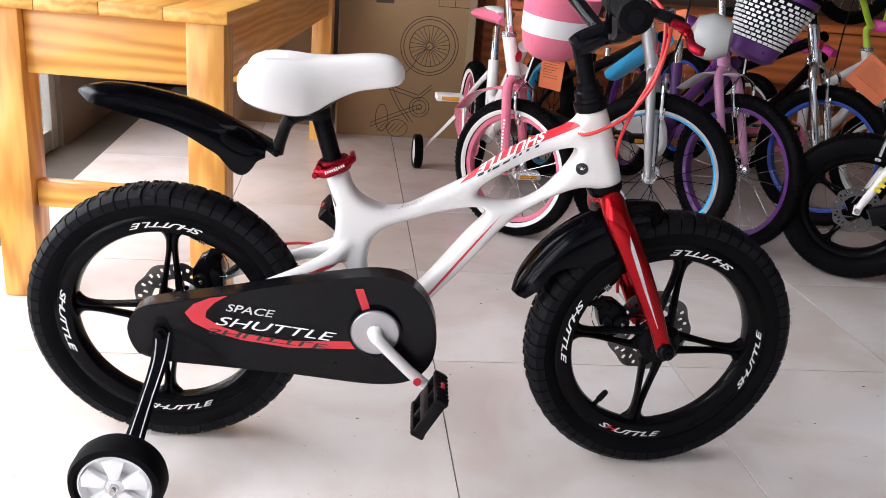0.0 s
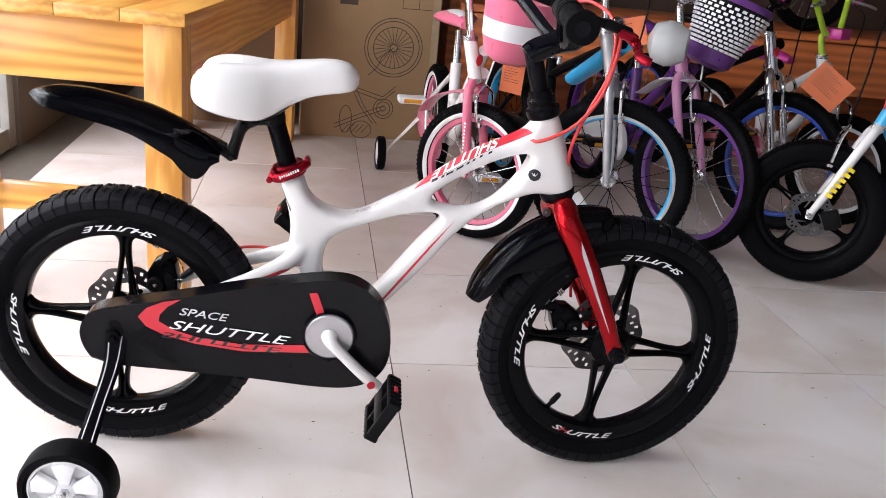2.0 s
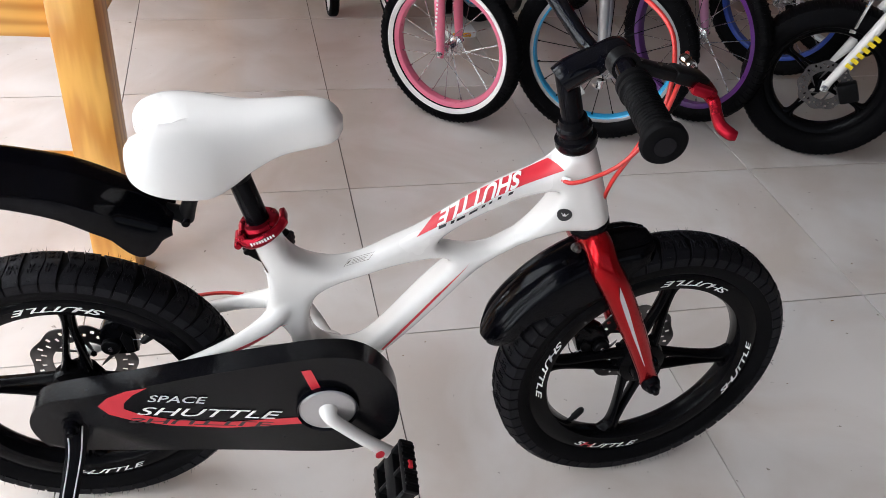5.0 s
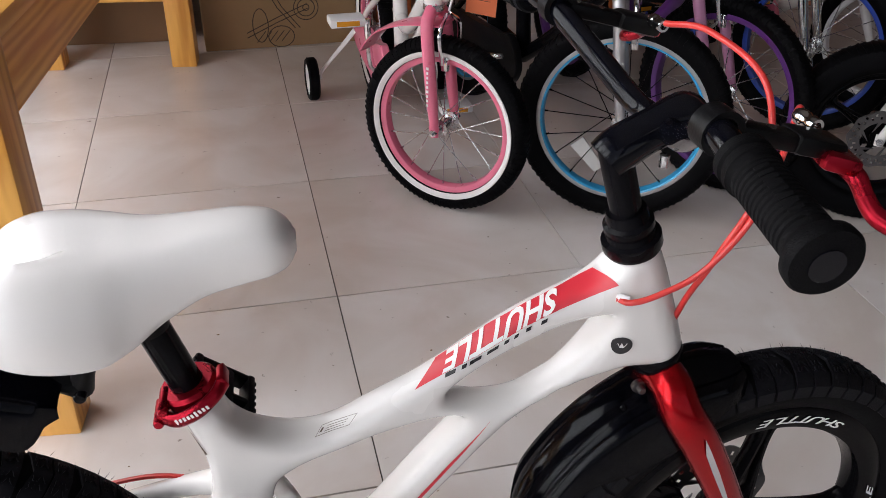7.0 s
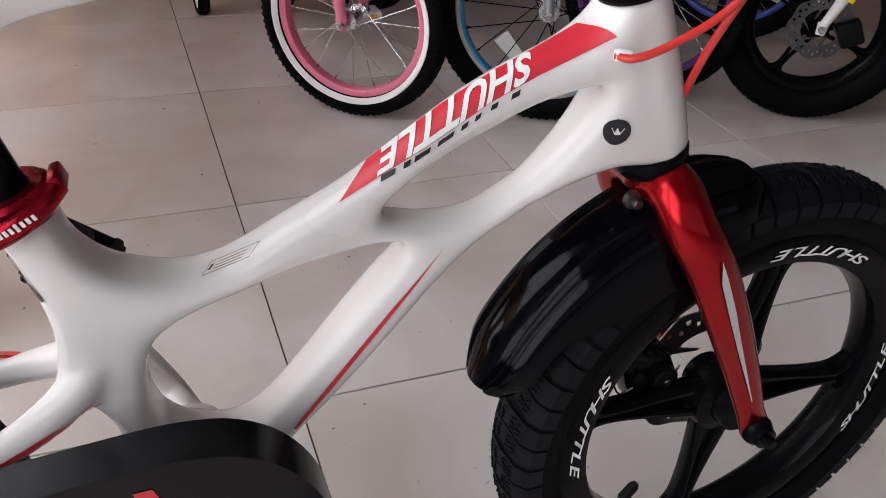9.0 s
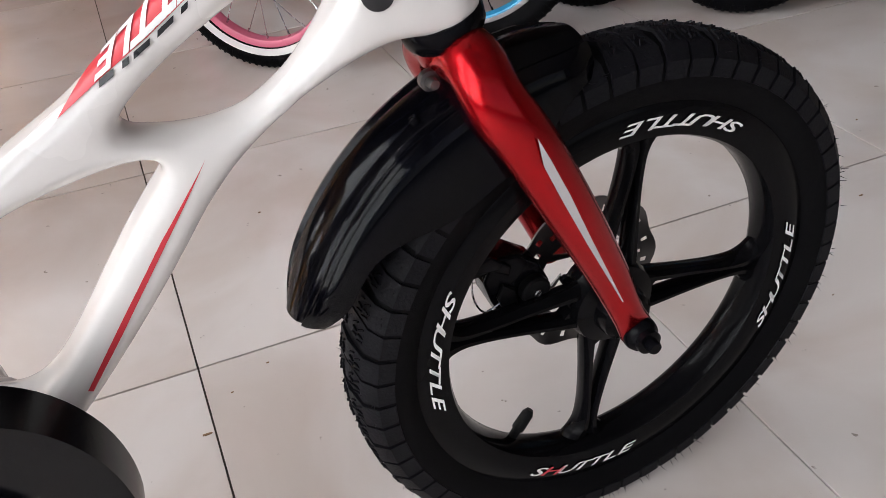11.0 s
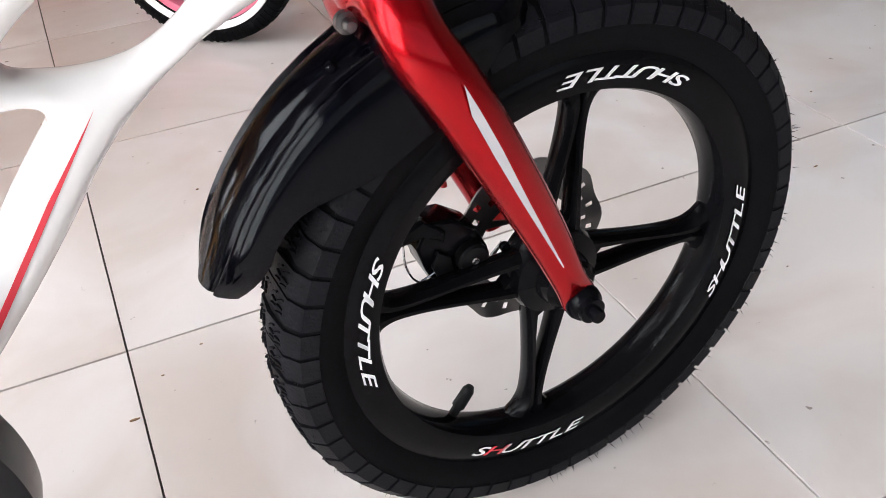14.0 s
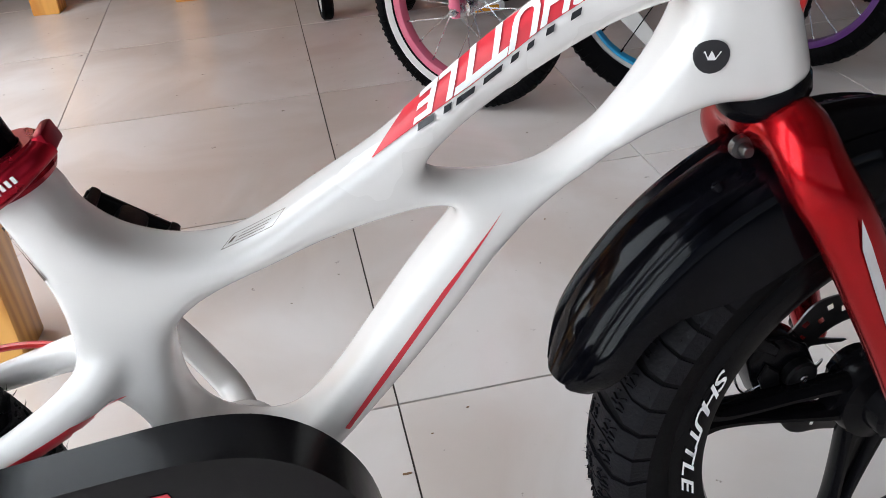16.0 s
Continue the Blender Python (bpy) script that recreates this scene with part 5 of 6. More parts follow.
timber_stand()
bx = thing("side_cabinet", pose(0.40, 2.3, 0), "tall brown timber panel beside the carton", "cabinet")
part("panel", box((0, 0.1, 0.6), (0.06, 0.4, 1.2), None, 0.003), DARKWOOD, bx)


# ---- bicycles on display ----
def spoked_wheel(parent, m, r, tw, tyre_mat, rim_mat, side_mat=None, spokes=20, spoke_mat=STEEL, knobs=52, rim_w=0.012, band=None):
    bead = r - tw * 0.92
    tyre = part("tyre", moved(tyre_bm(r, bead, tw), m), tyre_mat, parent, "black rubber tyre")
    part("tread", moved(tread_bm(r, tw, int(knobs * 1.5), 0, 0.0105, 0.0020), m), RUBBER, tyre)
    if side_mat:
        for s in (-1, 1):
            h = s * tw / 2
            part("side_band", moved(lathe([(bead + 0.001, h * 0.80), (bead + 0.006, h * 1.0), (bead + 0.012, h * 1.04), (bead + 0.013, h * 0.98)], 72), m), side_mat, tyre)
    rim = part("rim", moved(lathe([(bead + 0.002, -0.013), (bead - 0.004, -0.0145), (bead - rim_w, -0.0115), (bead - rim_w - 0.003, 0), (bead - rim_w, 0.0115), (bead - 0.004, 0.0145), (bead + 0.002, 0.013)], 72, None, True), m), rim_mat, parent)
    if band:
        part("rim_band", moved(lathe([(bead - rim_w * 0.72, -0.0142), (bead - rim_w - 0.0006, -0.0122), (bead - rim_w - 0.0040, 0), (bead - rim_w - 0.0006, 0.0122), (bead - rim_w * 0.72, 0.0142)], 72), m), band, rim)
    hub = part("hub", moved(lathe([(0, -0.045), (0.004, -0.045), (0.004, -0.036), (0.008, -0.035), (0.008, -0.030), (0.020, -0.028), (0.020, -0.024), (0.011, -0.02), (0.011, 0.02), (0.020, 0.024), (0.020, 0.028), (0.008, 0.03), (0.008, 0.035), (0.004, 0.036), (0.004, 0.045), (0, 0.045)], 20), m), STEEL, parent)
    for k in range(spokes):
        a = 2 * math.pi * k / spokes
        s = -1 if k % 2 else 1
        b = a + (0.75 if (k // 2) % 2 else -0.75)
        bm = tube([(0.018 * math.cos(b), s * 0.026, 0.018 * math.sin(b), 0.0011), ((bead - rim_w) * math.cos(a), s * 0.003, (bead - rim_w) * math.sin(a), 0.0011)], 5, 0)
        add_tube(bm, [((bead - rim_w - 0.010) * math.cos(a), s * 0.0035, (bead - rim_w - 0.010) * math.sin(a), 0.0020), ((bead - rim_w + 0.002) * math.cos(a), s * 0.003, (bead - rim_w + 0.002) * math.sin(a), 0.0020)], 6, 0)
        part("spoke", moved(bm, m), spoke_mat, rim)
    return tyre


def display_bike(label, at, heading, turn, r, tw, c, group="bicycles on display", knobs=52, spokes=20, seat_h=0.56, bar_h=0.70, training=False, mag=False, low=False, rake=0.62):
    """A small bicycle: origin under the front axle, x ahead; the front end is turned by the angle given."""
    b = thing("display_bicycle", Matrix.Translation((at[0], at[1], 0)) @ Matrix.Rotation(radians(heading), 4, "Z"), label, "bicycle", group)
    wb = r * 3.55
    S = Matrix.Rotation(radians(turn), 4, "Z")
    hx, hz0, hz1 = -r * rake, 2 * r + 0.055, 2 * r + 0.165
    F = Matrix.Translation((0, 0, r))
    Rm = Matrix.Translation((-wb, 0, r))
    if mag:
        for m in (S @ F, Rm):
            k = r / R_W
            K = m @ Matrix.Diagonal((k, k * 1.15, k, 1))
            t = part("tyre", moved(tyre_bm(R_W, 0.15, 0.072), K), RUBBER, b, "fat black tyre")
            part("tread", moved(tread_bm(R_W, 0.072, 84, 0, 0.0150, 0.0018), K), RUBBER, t)
            part("rim", moved(rim_bm(0.5), K @ Matrix.Diagonal((0.9, 0.9, 0.9, 1))), RIM_BLACK, b)
    else:
        spoked_wheel(b, S @ F, r, tw, RUBBER, c["rim"], c.get("wall"), spokes, c.get("spoke", STEEL), knobs, 0.012, c.get("band"))
        spoked_wheel(b, Rm, r, tw, RUBBER, c["rim"], c.get("wall"), spokes, c.get("spoke", STEEL), knobs, 0.012, c.get("band"))
    bm = bmesh.new()
    for s in (-1, 1):
        add_tube(bm, [(hx * 0.92, s * 0.012, 2 * r + 0.052, 0.013), (hx * 0.80, s * 0.036, 2 * r + 0.030, 0.0135), (hx * 0.62, s * 0.043, 2 * r - 0.02, 0.013), (hx * 0.25, s * 0.045, r * 1.35, 0.012), (0.0, s * 0.046, r, 0.009)], 14, 6)
        add_tube(bm, [(-0.003, s * 0.046, r + 0.012, 0.012, 0.004), (0.0, s * 0.046, r - 0.012, 0.009, 0.004)], 10, 0, True, (0, 1, 0))
    add_tube(bm, [(hx * 0.92, -0.014, 2 * r + 0.052, 0.016), (hx * 0.92, 0.014, 2 * r + 0.052, 0.016)], 12, 0)
    part("fork", moved(bm, S), c["fork"], b)
    for s in (-1, 1):
        part("axle_nut", moved(lathe([(0, -0.012), (0.004, -0.012), (0.004, -0.006), (0.008, -0.006), (0.008, 0.004), (0, 0.004)], 6, Matrix.Translation((0, s * 0.052, r)) @ pose(0, 0, 0, 0, 0, 0 if s < 0 else 180)), S), STEEL, b)
    head = part("head_tube", moved(tube([(hx * 0.95, 0, hz0, 0.0185), (hx - 0.03, 0, hz1, 0.0185)], 18, 0), S), c.get("head", c["frame"]), b)
    for q, rr in ((0.0, 0.0215), (1.0, 0.0215)):
        x, z = hx * 0.95 + (hx * 0.05 - 0.03) * q, hz0 + (hz1 - hz0) * q
        part("head_ring", moved(tube([(x - 0.0, 0, z - 0.006, rr), (x, 0, z + 0.006, rr)], 18, 0), S), STEEL, head)
    ring = moved(lathe([(0, -0.0205), (0.013, -0.0195), (0.013, -0.017), (0, -0.017)], 16, pose(hx - 0.01, 0, (hz0 + hz1) / 2)), S)
    part("head_badge", moved(lathe([(0, 0), (0.016, 0), (0.016, 0.002), (0, 0.002)], 16), S @ Matrix.Translation((hx - 0.012 + 0.019, 0, (hz0 + hz1) / 2)) @ pose(0, 0, 0, 0, 15, -90)), RED_DECAL, head)
    ring.free()
    # frame
    sx = -wb * 0.60
    bb = (-wb * 0.56, 0, r * 0.98)
    bm = bmesh.new()
    drop = 0.10 if low else 0.0
    add_tube(bm, [(hx * 1.15, 0, hz1 - 0.03, 0.017), (-wb * 0.45, 0, hz1 - 0.14 - drop, 0.016), (sx - 0.01, 0, seat_h - 0.18 - drop * 0.5, 0.015)], 14, 5)
    add_tube(bm, [(hx * 1.0, 0, hz0 + 0.02, 0.018), (-wb * 0.36, 0, r * 1.45, 0.018), bb + (0.018,)], 14, 5)
    add_tube(bm, [bb + (0.019,), (sx, 0, seat_h - 0.12, 0.0175)], 14, 0)
    for s in (-1, 1):
        add_tube(bm, [(bb[0], s * 0.02, bb[2], 0.010), (-wb * 0.8, s * 0.045, r, 0.009), (-wb, s * 0.05, r, 0.010)], 10, 4)
        add_tube(bm, [(sx, s * 0.012, seat_h - 0.16, 0.009), (-wb * 0.82, s * 0.042, r * 1.5, 0.008), (-wb, s * 0.05, r, 0.009)], 10, 4)
    part("frame", bm, c["frame"], b)
    if c.get("top"):
        part("top_tube", tube([(hx * 1.15, 0, hz1 - 0.035, 0.031, 0.021), (hx - 0.13, 0, hz1 - 0.10 - drop * 0.3, 0.031, 0.021), (hx - 0.27, 0, hz1 - 0.17 - drop * 0.5, 0.028, 0.020)], 14, 4), c["top"], b, "sky blue top tube")
    part("seat_post", tube([(sx, 0, seat_h - 0.13, 0.0125), (sx - 0.012, 0, seat_h - 0.02, 0.0125)], 14, 0), CHROME, b)
    bm = tube([(sx - 0.10, 0, seat_h, 0.012, 0.060), (sx - 0.08, 0, seat_h + 0.012, 0.022, 0.072), (sx - 0.02, 0, seat_h + 0.012, 0.022, 0.055), (sx + 0.05, 0, seat_h + 0.012, 0.019, 0.030), (sx + 0.10, 0, seat_h + 0.006, 0.012, 0.018)], 18, 5, True, (0, 1, 0))
    seat = part("seat", bm, c.get("seat", BLACK_SATIN), b)
    if c.get("seat_top"):
        bm = tube([(sx - 0.075, 0, seat_h + 0.022, 0.016, 0.045), (sx - 0.02, 0, seat_h + 0.022, 0.016, 0.036), (sx + 0.06, 0, seat_h + 0.018, 0.015, 0.02)], 16, 5, True, (0, 1, 0))
        part("seat_panel", bm, c["seat_top"], seat)
    # steering: column, bar, grips
    tx = hx - 0.045
    part("stem", moved(tube([(hx - 0.028, 0, hz1, 0.0115), (tx, 0, bar_h - 0.05, 0.0115), (tx + 0.035, 0, bar_h - 0.035, 0.014)], 14, 3), S), c.get("stem", CHROME), b)
    pts = [(tx - 0.03, -0.24, bar_h + 0.075, 0.010), (tx + 0.0, -0.13, bar_h + 0.08, 0.010), (tx + 0.03, -0.05, bar_h - 0.03, 0.010), (tx + 0.035, 0, bar_h - 0.035, 0.010)]
    pts = pts + [(x, -y, z, q) for x, y, z, q in pts[-2::-1]]
    part("handlebar", moved(tube(pts, 12, 6), S), c.get("bar", CHROME), b)
    for s in (-1, 1):
        g = part("grip", moved(tube([(tx - 0.005, s * 0.15, bar_h + 0.08, 0.016), (tx - 0.03, s * 0.24, bar_h + 0.075, 0.016), (tx - 0.0305, s * 0.245, bar_h + 0.075, 0.022), (tx - 0.031, s * 0.25, bar_h + 0.075, 0.021)], 16, 0), S), c.get("grip", BLACK_SATIN), b)
        part("brake_lever", moved(tube([(tx + 0.02, s * 0.11, bar_h + 0.07, 0.005), (tx + 0.06, s * 0.15, bar_h + 0.06, 0.005), (tx + 0.055, s * 0.22, bar_h + 0.05, 0.005)], 8, 4), S), ALLOY, b)
    # brake arms over the front tyre and cable
    bm = bmesh.new()
    for s in (-1, 1):
        add_tube(bm, [(hx * 0.55 + 0.02, s * 0.006, 2 * r + 0.045, 0.004), (hx * 0.42 + 0.02, s * 0.042, 2 * r + 0.015, 0.005), (hx * 0.34 + 0.02, s * 0.035, 2 * r - 0.05, 0.005)], 8, 4)
        add_box(bm, (hx * 0.33 + 0.02, s * 0.022, 2 * r - 0.052), (0.016, 0.012, 0.03), None, 0.003)
    part("front_brake", moved(bm, S), CHROME, b)
    part("brake_cable", moved(tube([(tx + 0.03, 0.11, bar_h + 0.06, 0.0025), (tx + 0.10, 0.06, bar_h + 0.02, 0.0025), (tx + 0.11, 0.01, hz1 + 0.02, 0.0025), (hx * 0.5 + 0.02, 0.0, 2 * r + 0.05, 0.0025)], 8, 6), S), c.get("cable", BLACK_SATIN), b)
    # crank, guard and pedals
    part("chain_guard", prism(ring_poly([(bb[0] + 0.075, r), (bb[0] + 0.03, r + 0.06), (bb[0] - 0.03, r + 0.05), (-wb, r + 0.035), (-wb - 0.035, r), (-wb, r - 0.04), (bb[0] - 0.02, r - 0.06), (bb[0] + 0.05, r - 0.05)], 4), -0.06, -0.04, None, 0.004), c.get("guard", WHITE_PLASTIC), b)
    cx, cz = c.get("crank", (0.10, 0.02))
    for s in (-1, 1):
        part("crank_arm", tube([(bb[0], s * 0.045, r, 0.009), (bb[0] + s * 0.01, s * 0.075, r, 0.008), (bb[0] + s * cx, s * 0.085, r + s * cz, 0.008)], 10, 4), CHROME, b)
        pd = part("pedal", box((bb[0] + s * cx, s * 0.135, r + s * cz), (0.06, 0.085, 0.02), None, 0.004), c.get("pedal", BLACK_SATIN), b)
        for u in (-1, 1):
            part("reflector", box((bb[0] + s * cx + u * 0.0302, s * 0.135, r + s * cz), (0.004, 0.055, 0.012), None, 0.001), AMBER, pd)
    if training:
        for s in (-1, 1):
            st = part("training_strut", tube([(-wb, s * 0.062, r, 0.012, 0.003), (-wb - 0.01, s * 0.10, r * 0.75, 0.011, 0.003), (-wb - 0.015, s * 0.155, r * 0.42, 0.011, 0.003), (-wb - 0.015, s * 0.16, 0.062, 0.012, 0.003)], 10, 5, True, (0, 1, 0.3)), WHITE_PLASTIC, b)
            M = Matrix.Translation((-wb - 0.015, s * 0.185, 0.06))
            w = part("training_wheel", lathe([(0.044, -0.014), (0.054, -0.015), (0.06, -0.010), (0.06, 0.010), (0.054, 0.015), (0.044, 0.014)], 32, M, True), RUBBER, b)
            part("disc", lathe([(0.0445, -0.012), (0.03, -0.009), (0.01, -0.014), (0, -0.014), (0, 0.014), (0.01, 0.014), (0.03, 0.009), (0.0445, 0.012)], 32, M), WHITE_PLASTIC, w)
    return b, S


def price_tag(m, w, h, lines=9):
    t = thing("price_tag", m, "orange card price tag hanging on a bicycle", "tag", "price tags")
    part("card", box((0, 0, 0), (w, 0.0012, h), None, 0), ORANGE_CARD, t)
    bm = bmesh.new()
    rng = random.Random(int(w * 1e4))
    for k in range(lines):
        ln = w * rng.uniform(0.35, 0.75)
        z = h * 0.36 - k * h * 0.07
        line_bars(bm, [(-w * 0.38, z), (-w * 0.38 + ln, z)], -0.0016, 0.0006)
    part("print", bm, INK, t, "rows of small unreadable print")
    return t


# pink bicycle with white-walled tyres
PK = dict(rim=PINK, wall=WHITE_DECAL, fork=PINK, head=WHITE, frame=WHITE, seat=PINK, seat_top=WHITE_PLASTIC, bar=CHROME, grip=PINK, guard=PINK, cable=WHITE_PLASTIC, pedal=WHITE_PLASTIC, crank=(0.012, -0.118))
pk, PS = display_bike("pink and white girls bicycle with a front basket and training wheels", (0.300, 0.815), -87, 46, 0.195, 0.046, PK, rake=0.16, training=True, low=True, knobs=60, seat_h=0.555, bar_h=0.72)
bm = bmesh.new()
add_tube(bm, [(-0.19, 0, 0.335, 0.004, 0.036), (-0.15, 0, 0.38, 0.004, 0.036), (-0.08, 0, 0.407, 0.004, 0.036), (0.0, 0, 0.415, 0.004, 0.035)], 14, 5, True, (0, 1, 0))
part("mudguard", moved(bm, PS), PINK, pk, "pink front mudguard")
BK = PS @ pose(0.085, 0, 0.605, 0, 8, 0)
basket = part("basket", moved(moved(lathe([(0.0, -0.115), (0.055, -0.112), (0.082, -0.09), (0.095, -0.04), (0.097, -0.035)], 36), pose(0, 0, 0, 90, 0, 0)), BK @ Matrix.Diagonal((0.85, 1.15, 0.84, 1))), PINK, pk, "pink plastic front basket with a white band")
part("basket_band", moved(moved(lathe([(0.097, -0.035), (0.103, 0.02)], 36), pose(0, 0, 0, 90, 0, 0)), BK @ Matrix.Diagonal((0.85, 1.15, 0.84, 1))), WHITE_PLASTIC, basket)
part("basket_top", moved(moved(lathe([(0.103, 0.02), (0.110, 0.085), (0.113, 0.088), (0.108, 0.088), (0.100, 0.02)], 36), pose(0, 0, 0, 90, 0, 0)), BK @ Matrix.Diagonal((0.85, 1.15, 0.84, 1))), PINK, basket)
bm = bmesh.new()
for k in range(9):
    add_box(bm, (-0.012, -0.0585, 0.335 - k * 0.0098), (0.006 if k in (0, 5) else 0.0045, 0.0008, 0.0055), None, 0)
part("fork_print", moved(bm, PS), WHITE_DECAL, pk)

# silver fork bicycle with blue and white rims
CY = dict(rim=ALLOY, band=CYAN, fork=ALLOY, head=ALLOY, frame=BLACK_METAL, top=CYAN, seat=BLACK_SATIN, bar=BLACK_METAL, stem=CHROME, spoke=BLACK_METAL, guard=BLACK_SATIN)
cy, CS = display_bike("blue and silver kids bicycle with blue rims", (0.655, 0.705), -80, 53, 0.225, 0.050, CY, rake=0.18, knobs=58, seat_h=0.60, bar_h=0.76)
bm = prism([(-0.012, -0.04), (0.012, -0.04), (0.017, 0.04), (-0.017, 0.04)], -0.004, 0.004, None, 0.002)
part("spoke_reflector", moved(bm, CS @ Matrix.Translation((-0.062, 0.0, 0.135)) @ Matrix.Rotation(radians(-42), 4, "Y")), CLEAR, cy, "clear spoke reflector")
# rounded grey shape standing in for a pale bag-like ball, no lamp
part("grey_ball", moved(lathe([(0, -0.055), (0.04, -0.05), (0.056, -0.02), (0.06, 0.0), (0.05, 0.035), (0.02, 0.05), (0, 0.05)], 28), CS @ pose(0.09, 0.03, 0.60, 0, 0, 90)), BALL_GREY, cy, "rounded grey ball before the head tube")

# lilac bicycle with purple rims
PU = dict(rim=PURPLE, fork=LILAC, head=LILAC, frame=PURPLE, seat=PURPLE, bar=CHROME, grip=PURPLE, guard=WHITE_PLASTIC, cable=WHITE_PLASTIC)
pu, US = display_bike("lilac pink bicycle with purple rims and a woven basket", (0.935, 0.80), -84, 22, 0.222, 0.042, PU, rake=0.5, knobs=56, seat_h=0.58, bar_h=0.74, low=True)
for z in (0.37, 0.33):
    bm = prism([(0.012 * (1 if k % 2 == 0 else 0.45) * math.cos(k * math.pi / 5), 0.012 * (1 if k % 2 == 0 else 0.45) * math.sin(k * math.pi / 5)) for k in range(10)], -0.0008, 0.0008)
    part("star_sticker", moved(bm, US @ pose(-0.06, -0.0585, z)), BLUE, pu)
part("rear_guard", moved(tube([(-0.24, 0, 0.42, 0.004, 0.034), (-0.16, 0, 0.475, 0.004, 0.034), (-0.06, 0, 0.487, 0.004, 0.034)], 12, 4, True, (0, 1, 0)), US), WHITE_PLASTIC, pu, "white front mudguard")
WB = US @ pose(-0.01, 0.0, 0.60, -14, 10, 0) @ Matrix.Scale(0.88, 4)
wb_ = part("basket_base", moved(lathe([(0.0, -0.075), (0.05, -0.075), (0.075, -0.06), (0.082, -0.02), (0.0, -0.02)], 32, pose(0, 0, 0, 90, 0, 0)), WB), PURPLE, pu, "purple basket base")
bm = bmesh.new()
for j in range(11):
    for k in range(30):
        a = 2 * math.pi * (k + 0.5 * (j % 2)) / 30
        rr = 0.084 + 0.0035 * j
        M = Matrix.Rotation(a, 4, "Z") @ Matrix.Translation((rr, 0, -0.014 + j * 0.0125))
        add_box(bm, (0, 0, 0), (0.004, 0.0135, 0.0080), M, 0)
part("basket_weave", moved(bm, WB), WHITE_PLASTIC, wb_, "white woven basket strips")
# black backing added behind the strips to make the gaps dark
part("basket_backing", moved(lathe([(0.080, -0.02), (0.117, 0.125)], 32, pose(0, 0, 0, 90, 0, 0)), WB), BLACK_SATIN, wb_)
part("basket_edge", moved(lathe([(0.115, 0.125), (0.121, 0.125), (0.124, 0.145), (0.116, 0.145)], 32, pose(0, 0, 0, 90, 0, 0), True), WB), PURPLE, wb_)

# dark bicycle with silver fork and blue rims
DK = dict(rim=BLUE, fork=CHROME, head=CHROME, frame=BLACK_METAL, bar=BLACK_METAL, stem=BLACK_METAL, guard=BLACK_SATIN)
dk, _ = display_bike("black kids bicycle with a silver fork and blue rims", (1.33, 1.06), -76, 24, 0.225, 0.050, DK, rake=0.4, knobs=50, seat_h=0.60, bar_h=0.74)

# small white bicycle with green and magenta fittings
GN = dict(rim=WHITE_PLASTIC, fork=WHITE, head=WHITE, frame=WHITE, bar=GREEN, stem=GREEN, grip=MAGENTA, seat=MAGENTA, guard=PINK)
gn, GS = display_bike("small white bicycle with lime handlebar and magenta grips", (1.60, 1.15), -72, 15, 0.19, 0.045, GN, knobs=44, seat_h=0.50, bar_h=0.66)
bm = bmesh.new()
for k, w in enumerate((0.016, 0.010, 0.014, 0.012, 0.016)):
    add_box(bm, (-0.205 - k * 0.021, -0.0185, 0.400 - k * 0.0125), (w, 0.001, 0.017), pose(0, 0, 0, 0, 0, 0), 0)
part("frame_print", bm, INK, gn, "black printed bars")
part("stem_clamp", moved(box((-0.11, 0, 0.625), (0.06, 0.07, 0.035), None, 0.006), GS), MAGENTA, gn, "magenta stem clamp")

# white fork bicycle with fat tyres and a brake disc
MG = dict(rim=RIM_BLACK, fork=WHITE, head=CYAN, frame=CYAN, bar=BLACK_METAL, stem=BLACK_METAL, guard=BLACK_SATIN)
mg, MS = display_bike("blue kids bicycle with white fork, fat black tyres and brake disc", (1.195, 0.595), 150, 0, 0.198, 0.06, MG, mag=True, seat_h=0.58, bar_h=0.72)
part("brake_disc", moved(disc_bm(0.062), MS @ pose(0, 0.040, 0.198)), DISC, mg, "drilled steel brake disc")
bm = box((-0.055, 0.045, 0.195), (0.045, 0.03, 0.05), pose(0, 0, 0, 0, 25, 0), 0.006)
part("brake_caliper", moved(bm, MS), BLACK_SATIN, mg)
bm = bmesh.new()
for k in range(6):
    t = k / 6
    add_box(bm, (-0.035 - 0.045 * t, 0.0585, 0.262 + 0.09 * t), (0.018, 0.001, 0.010), pose(0, 0, 0, 0, -25, 0), 0)
part("fork_print", moved(bm, MS), YELLOW, mg, "yellow printed bars")

# bicycle standing on the timber stand, of which the rear wheel shows
sb = thing("stand_bicycle", pose(1.95, 2.2, 0.56, 0, 0, 12), "dark bicycle standing on the timber stand", "bicycle", "bicycles on display")
spoked_wheel(sb, Matrix.Translation((0, 0, 0.235)), 0.235, 0.045, RUBBER, BLACK_METAL, None, 20, STEEL, 50)
spoked_wheel(sb, Matrix.Translation((0.85, 0, 0.235)), 0.235, 0.045, RUBBER, BLACK_METAL, None, 20, STEEL, 50)
bm = tube([(0, 0.04, 0.235, 0.012), (0.3, 0.0, 0.45, 0.018), (0.62, 0, 0.55, 0.018), (0.72, 0, 0.42, 0.018), (0.85, 0.04, 0.235, 0.012)], 12, 5)
part("frame", bm, BLACK_METAL, sb)

# price tags
price_tag(pose(0.385, 0.86, 0.465, 12, 6, -28), 0.065, 0.11)
price_tag(pose(0.655, 0.77, 0.61, -8, -14, -12), 0.115, 0.075, 4)
price_tag(pose(1.385, 0.97, 0.485, 0, 34, -22), 0.125, 0.10)

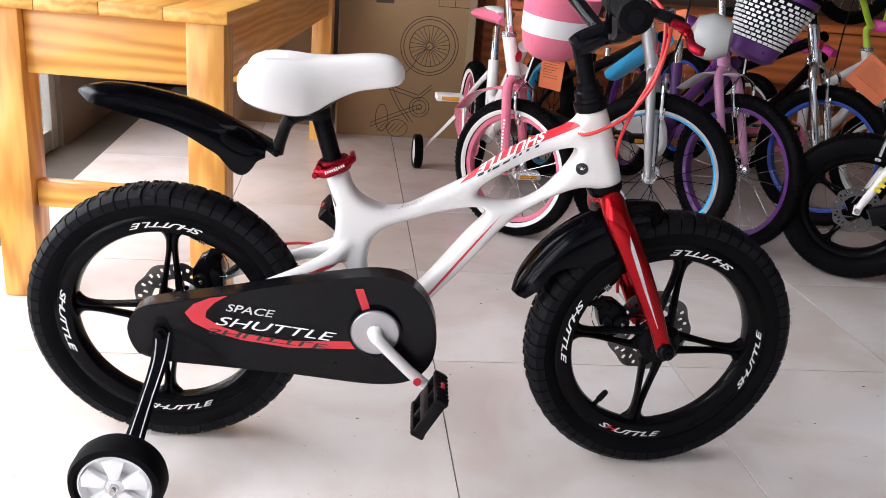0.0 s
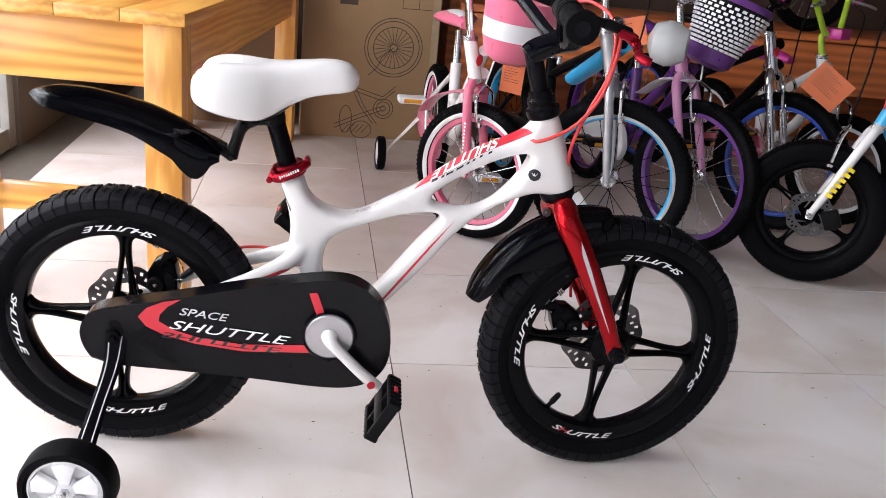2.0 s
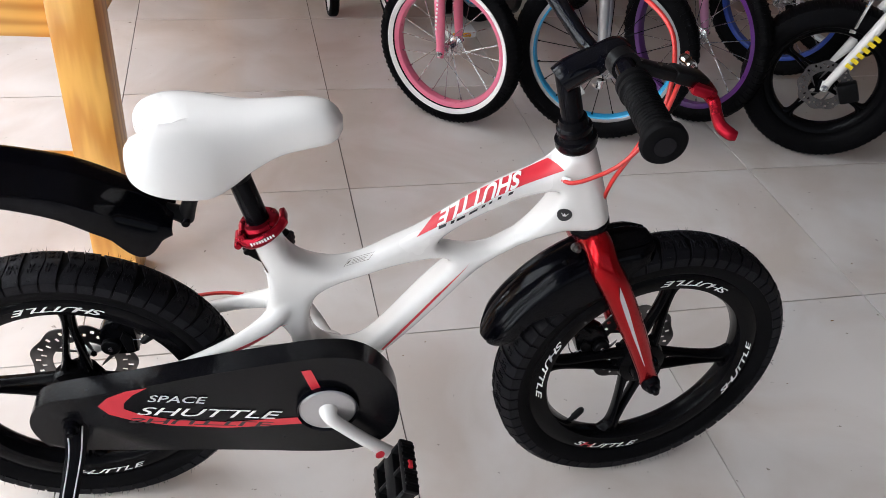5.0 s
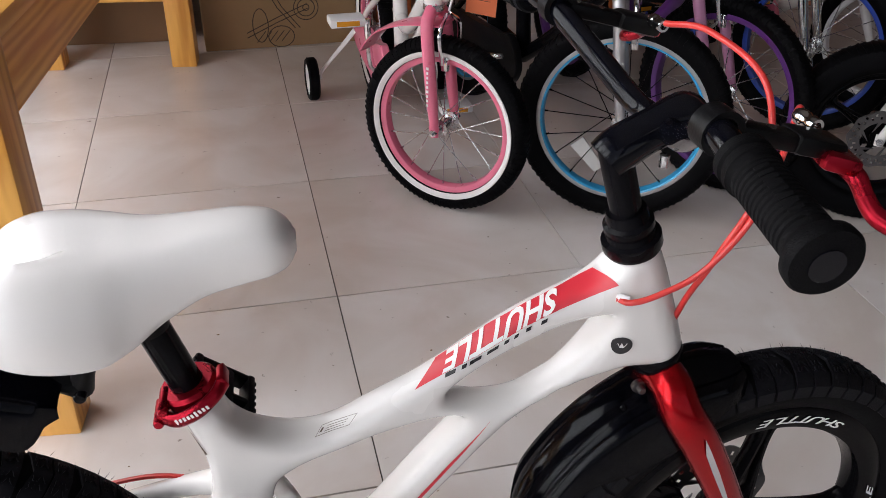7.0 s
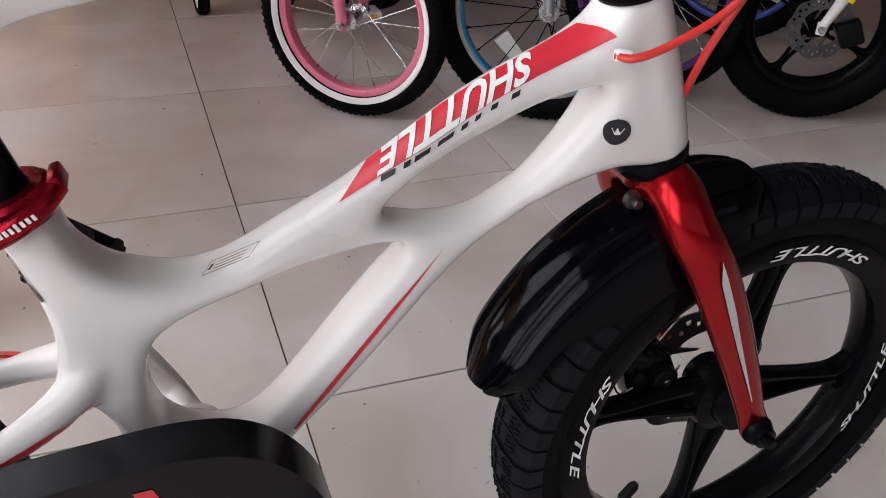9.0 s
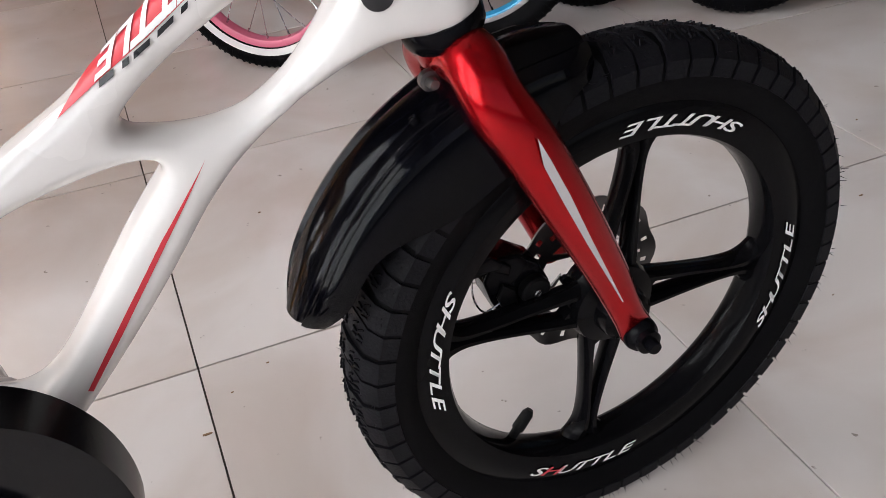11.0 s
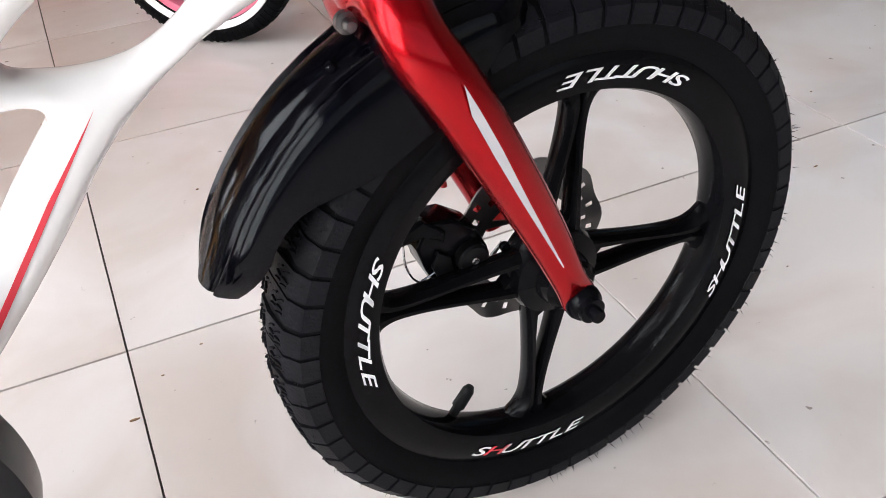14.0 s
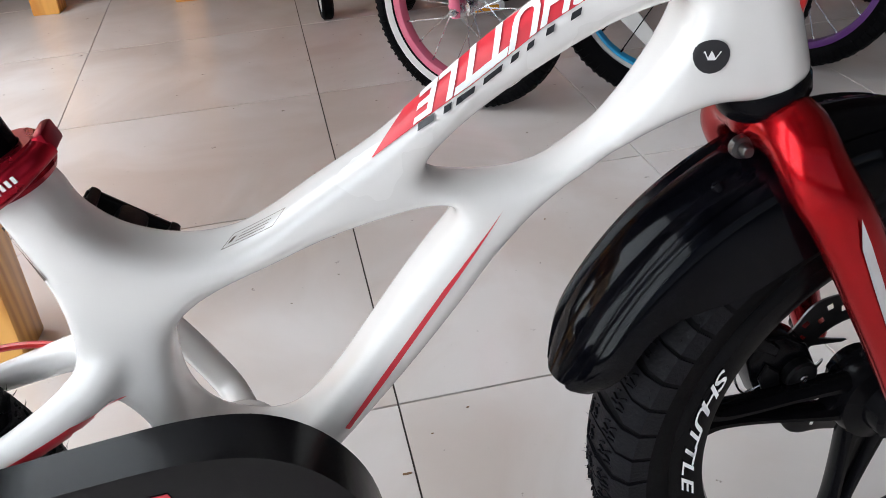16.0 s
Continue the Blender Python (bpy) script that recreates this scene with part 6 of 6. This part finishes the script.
# ---- crumbs on the floor ----
rng = random.Random(21)
for x, y, s in ((-0.122, -0.221, 0.006), (0.02, -0.10, 0.010), (0.10, -0.02, 0.004), (0.055, -0.05, 0.003), (0.60, 0.20, 0.004), (0.45, -0.55, 0.004), (-0.20, 0.42, 0.004), (0.90, -0.05, 0.007), (0.30, 0.35, 0.003), (-0.02, 0.62, 0.003), (0.16, 0.30, 0.004), (0.72, -0.2, 0.003), (-0.33, 0.12, 0.003), (1.05, 0.12, 0.004)):
    bm = bmesh.new()
    n = 6
    a0 = rng.uniform(0, 6)
    pts = [(x + s * rng.uniform(0.28, 0.45) * math.cos(a0 + k * 6.283 / n) * 1.3, y + s * rng.uniform(0.10, 0.2) * math.sin(a0 + k * 6.283 / n)) for k in range(n)]
    top = [bm.verts.new((px, py, 0.0012)) for px, py in pts]
    base = [bm.verts.new((px, py, -0.0004)) for px, py in pts]
    bm.faces.new(top)
    for k in range(n):
        bm.faces.new((base[k], base[(k + 1) % n], top[(k + 1) % n], top[k]))
    tagged(finish(bm, "floor_crumb", CARD_DARK, None), "small brown crumb of dirt lying on the tiles", "dirt", "crumbs on the floor")

# ---- floor tiles ----
rng = random.Random(7)
tile_bm = box((0, 0, -0.004), (TS - 0.0019, TS - 0.0032, 0.008), None, 0.0004)
tile_me = bpy.data.meshes.new("tile")
tile_bm.to_mesh(tile_me)
tile_bm.free()
tile_me.materials.append(TILE)


def column(i):
    # one column is laid a little wider than the rest
    return i * TS - (0.024 if i < 0 else 0)


SKEW = 0.012
for i in range(-3, 8):
    for j in range(-8, 6):
        x0, x1 = column(i), column(i + 1)
        u, v = (x0 + x1) / 2, (j + 0.5) * TS
        x, y = 0.027 + u - SKEW * v, 0.006 + v + SKEW * u
        if x - TS / 2 < -1.25 or y < -3.6 or y > 2.9 or x > 3.95:
            continue
        t = new("tile", tile_me)
        t.parent = floor
        t.scale = ((x1 - x0) / TS, 1, 1)
        t.location = (x, y, rng.uniform(-0.0003, 0.0))
        t.rotation_euler = (rng.uniform(-0.0008, 0.0008), rng.uniform(-0.0008, 0.0008), SKEW)
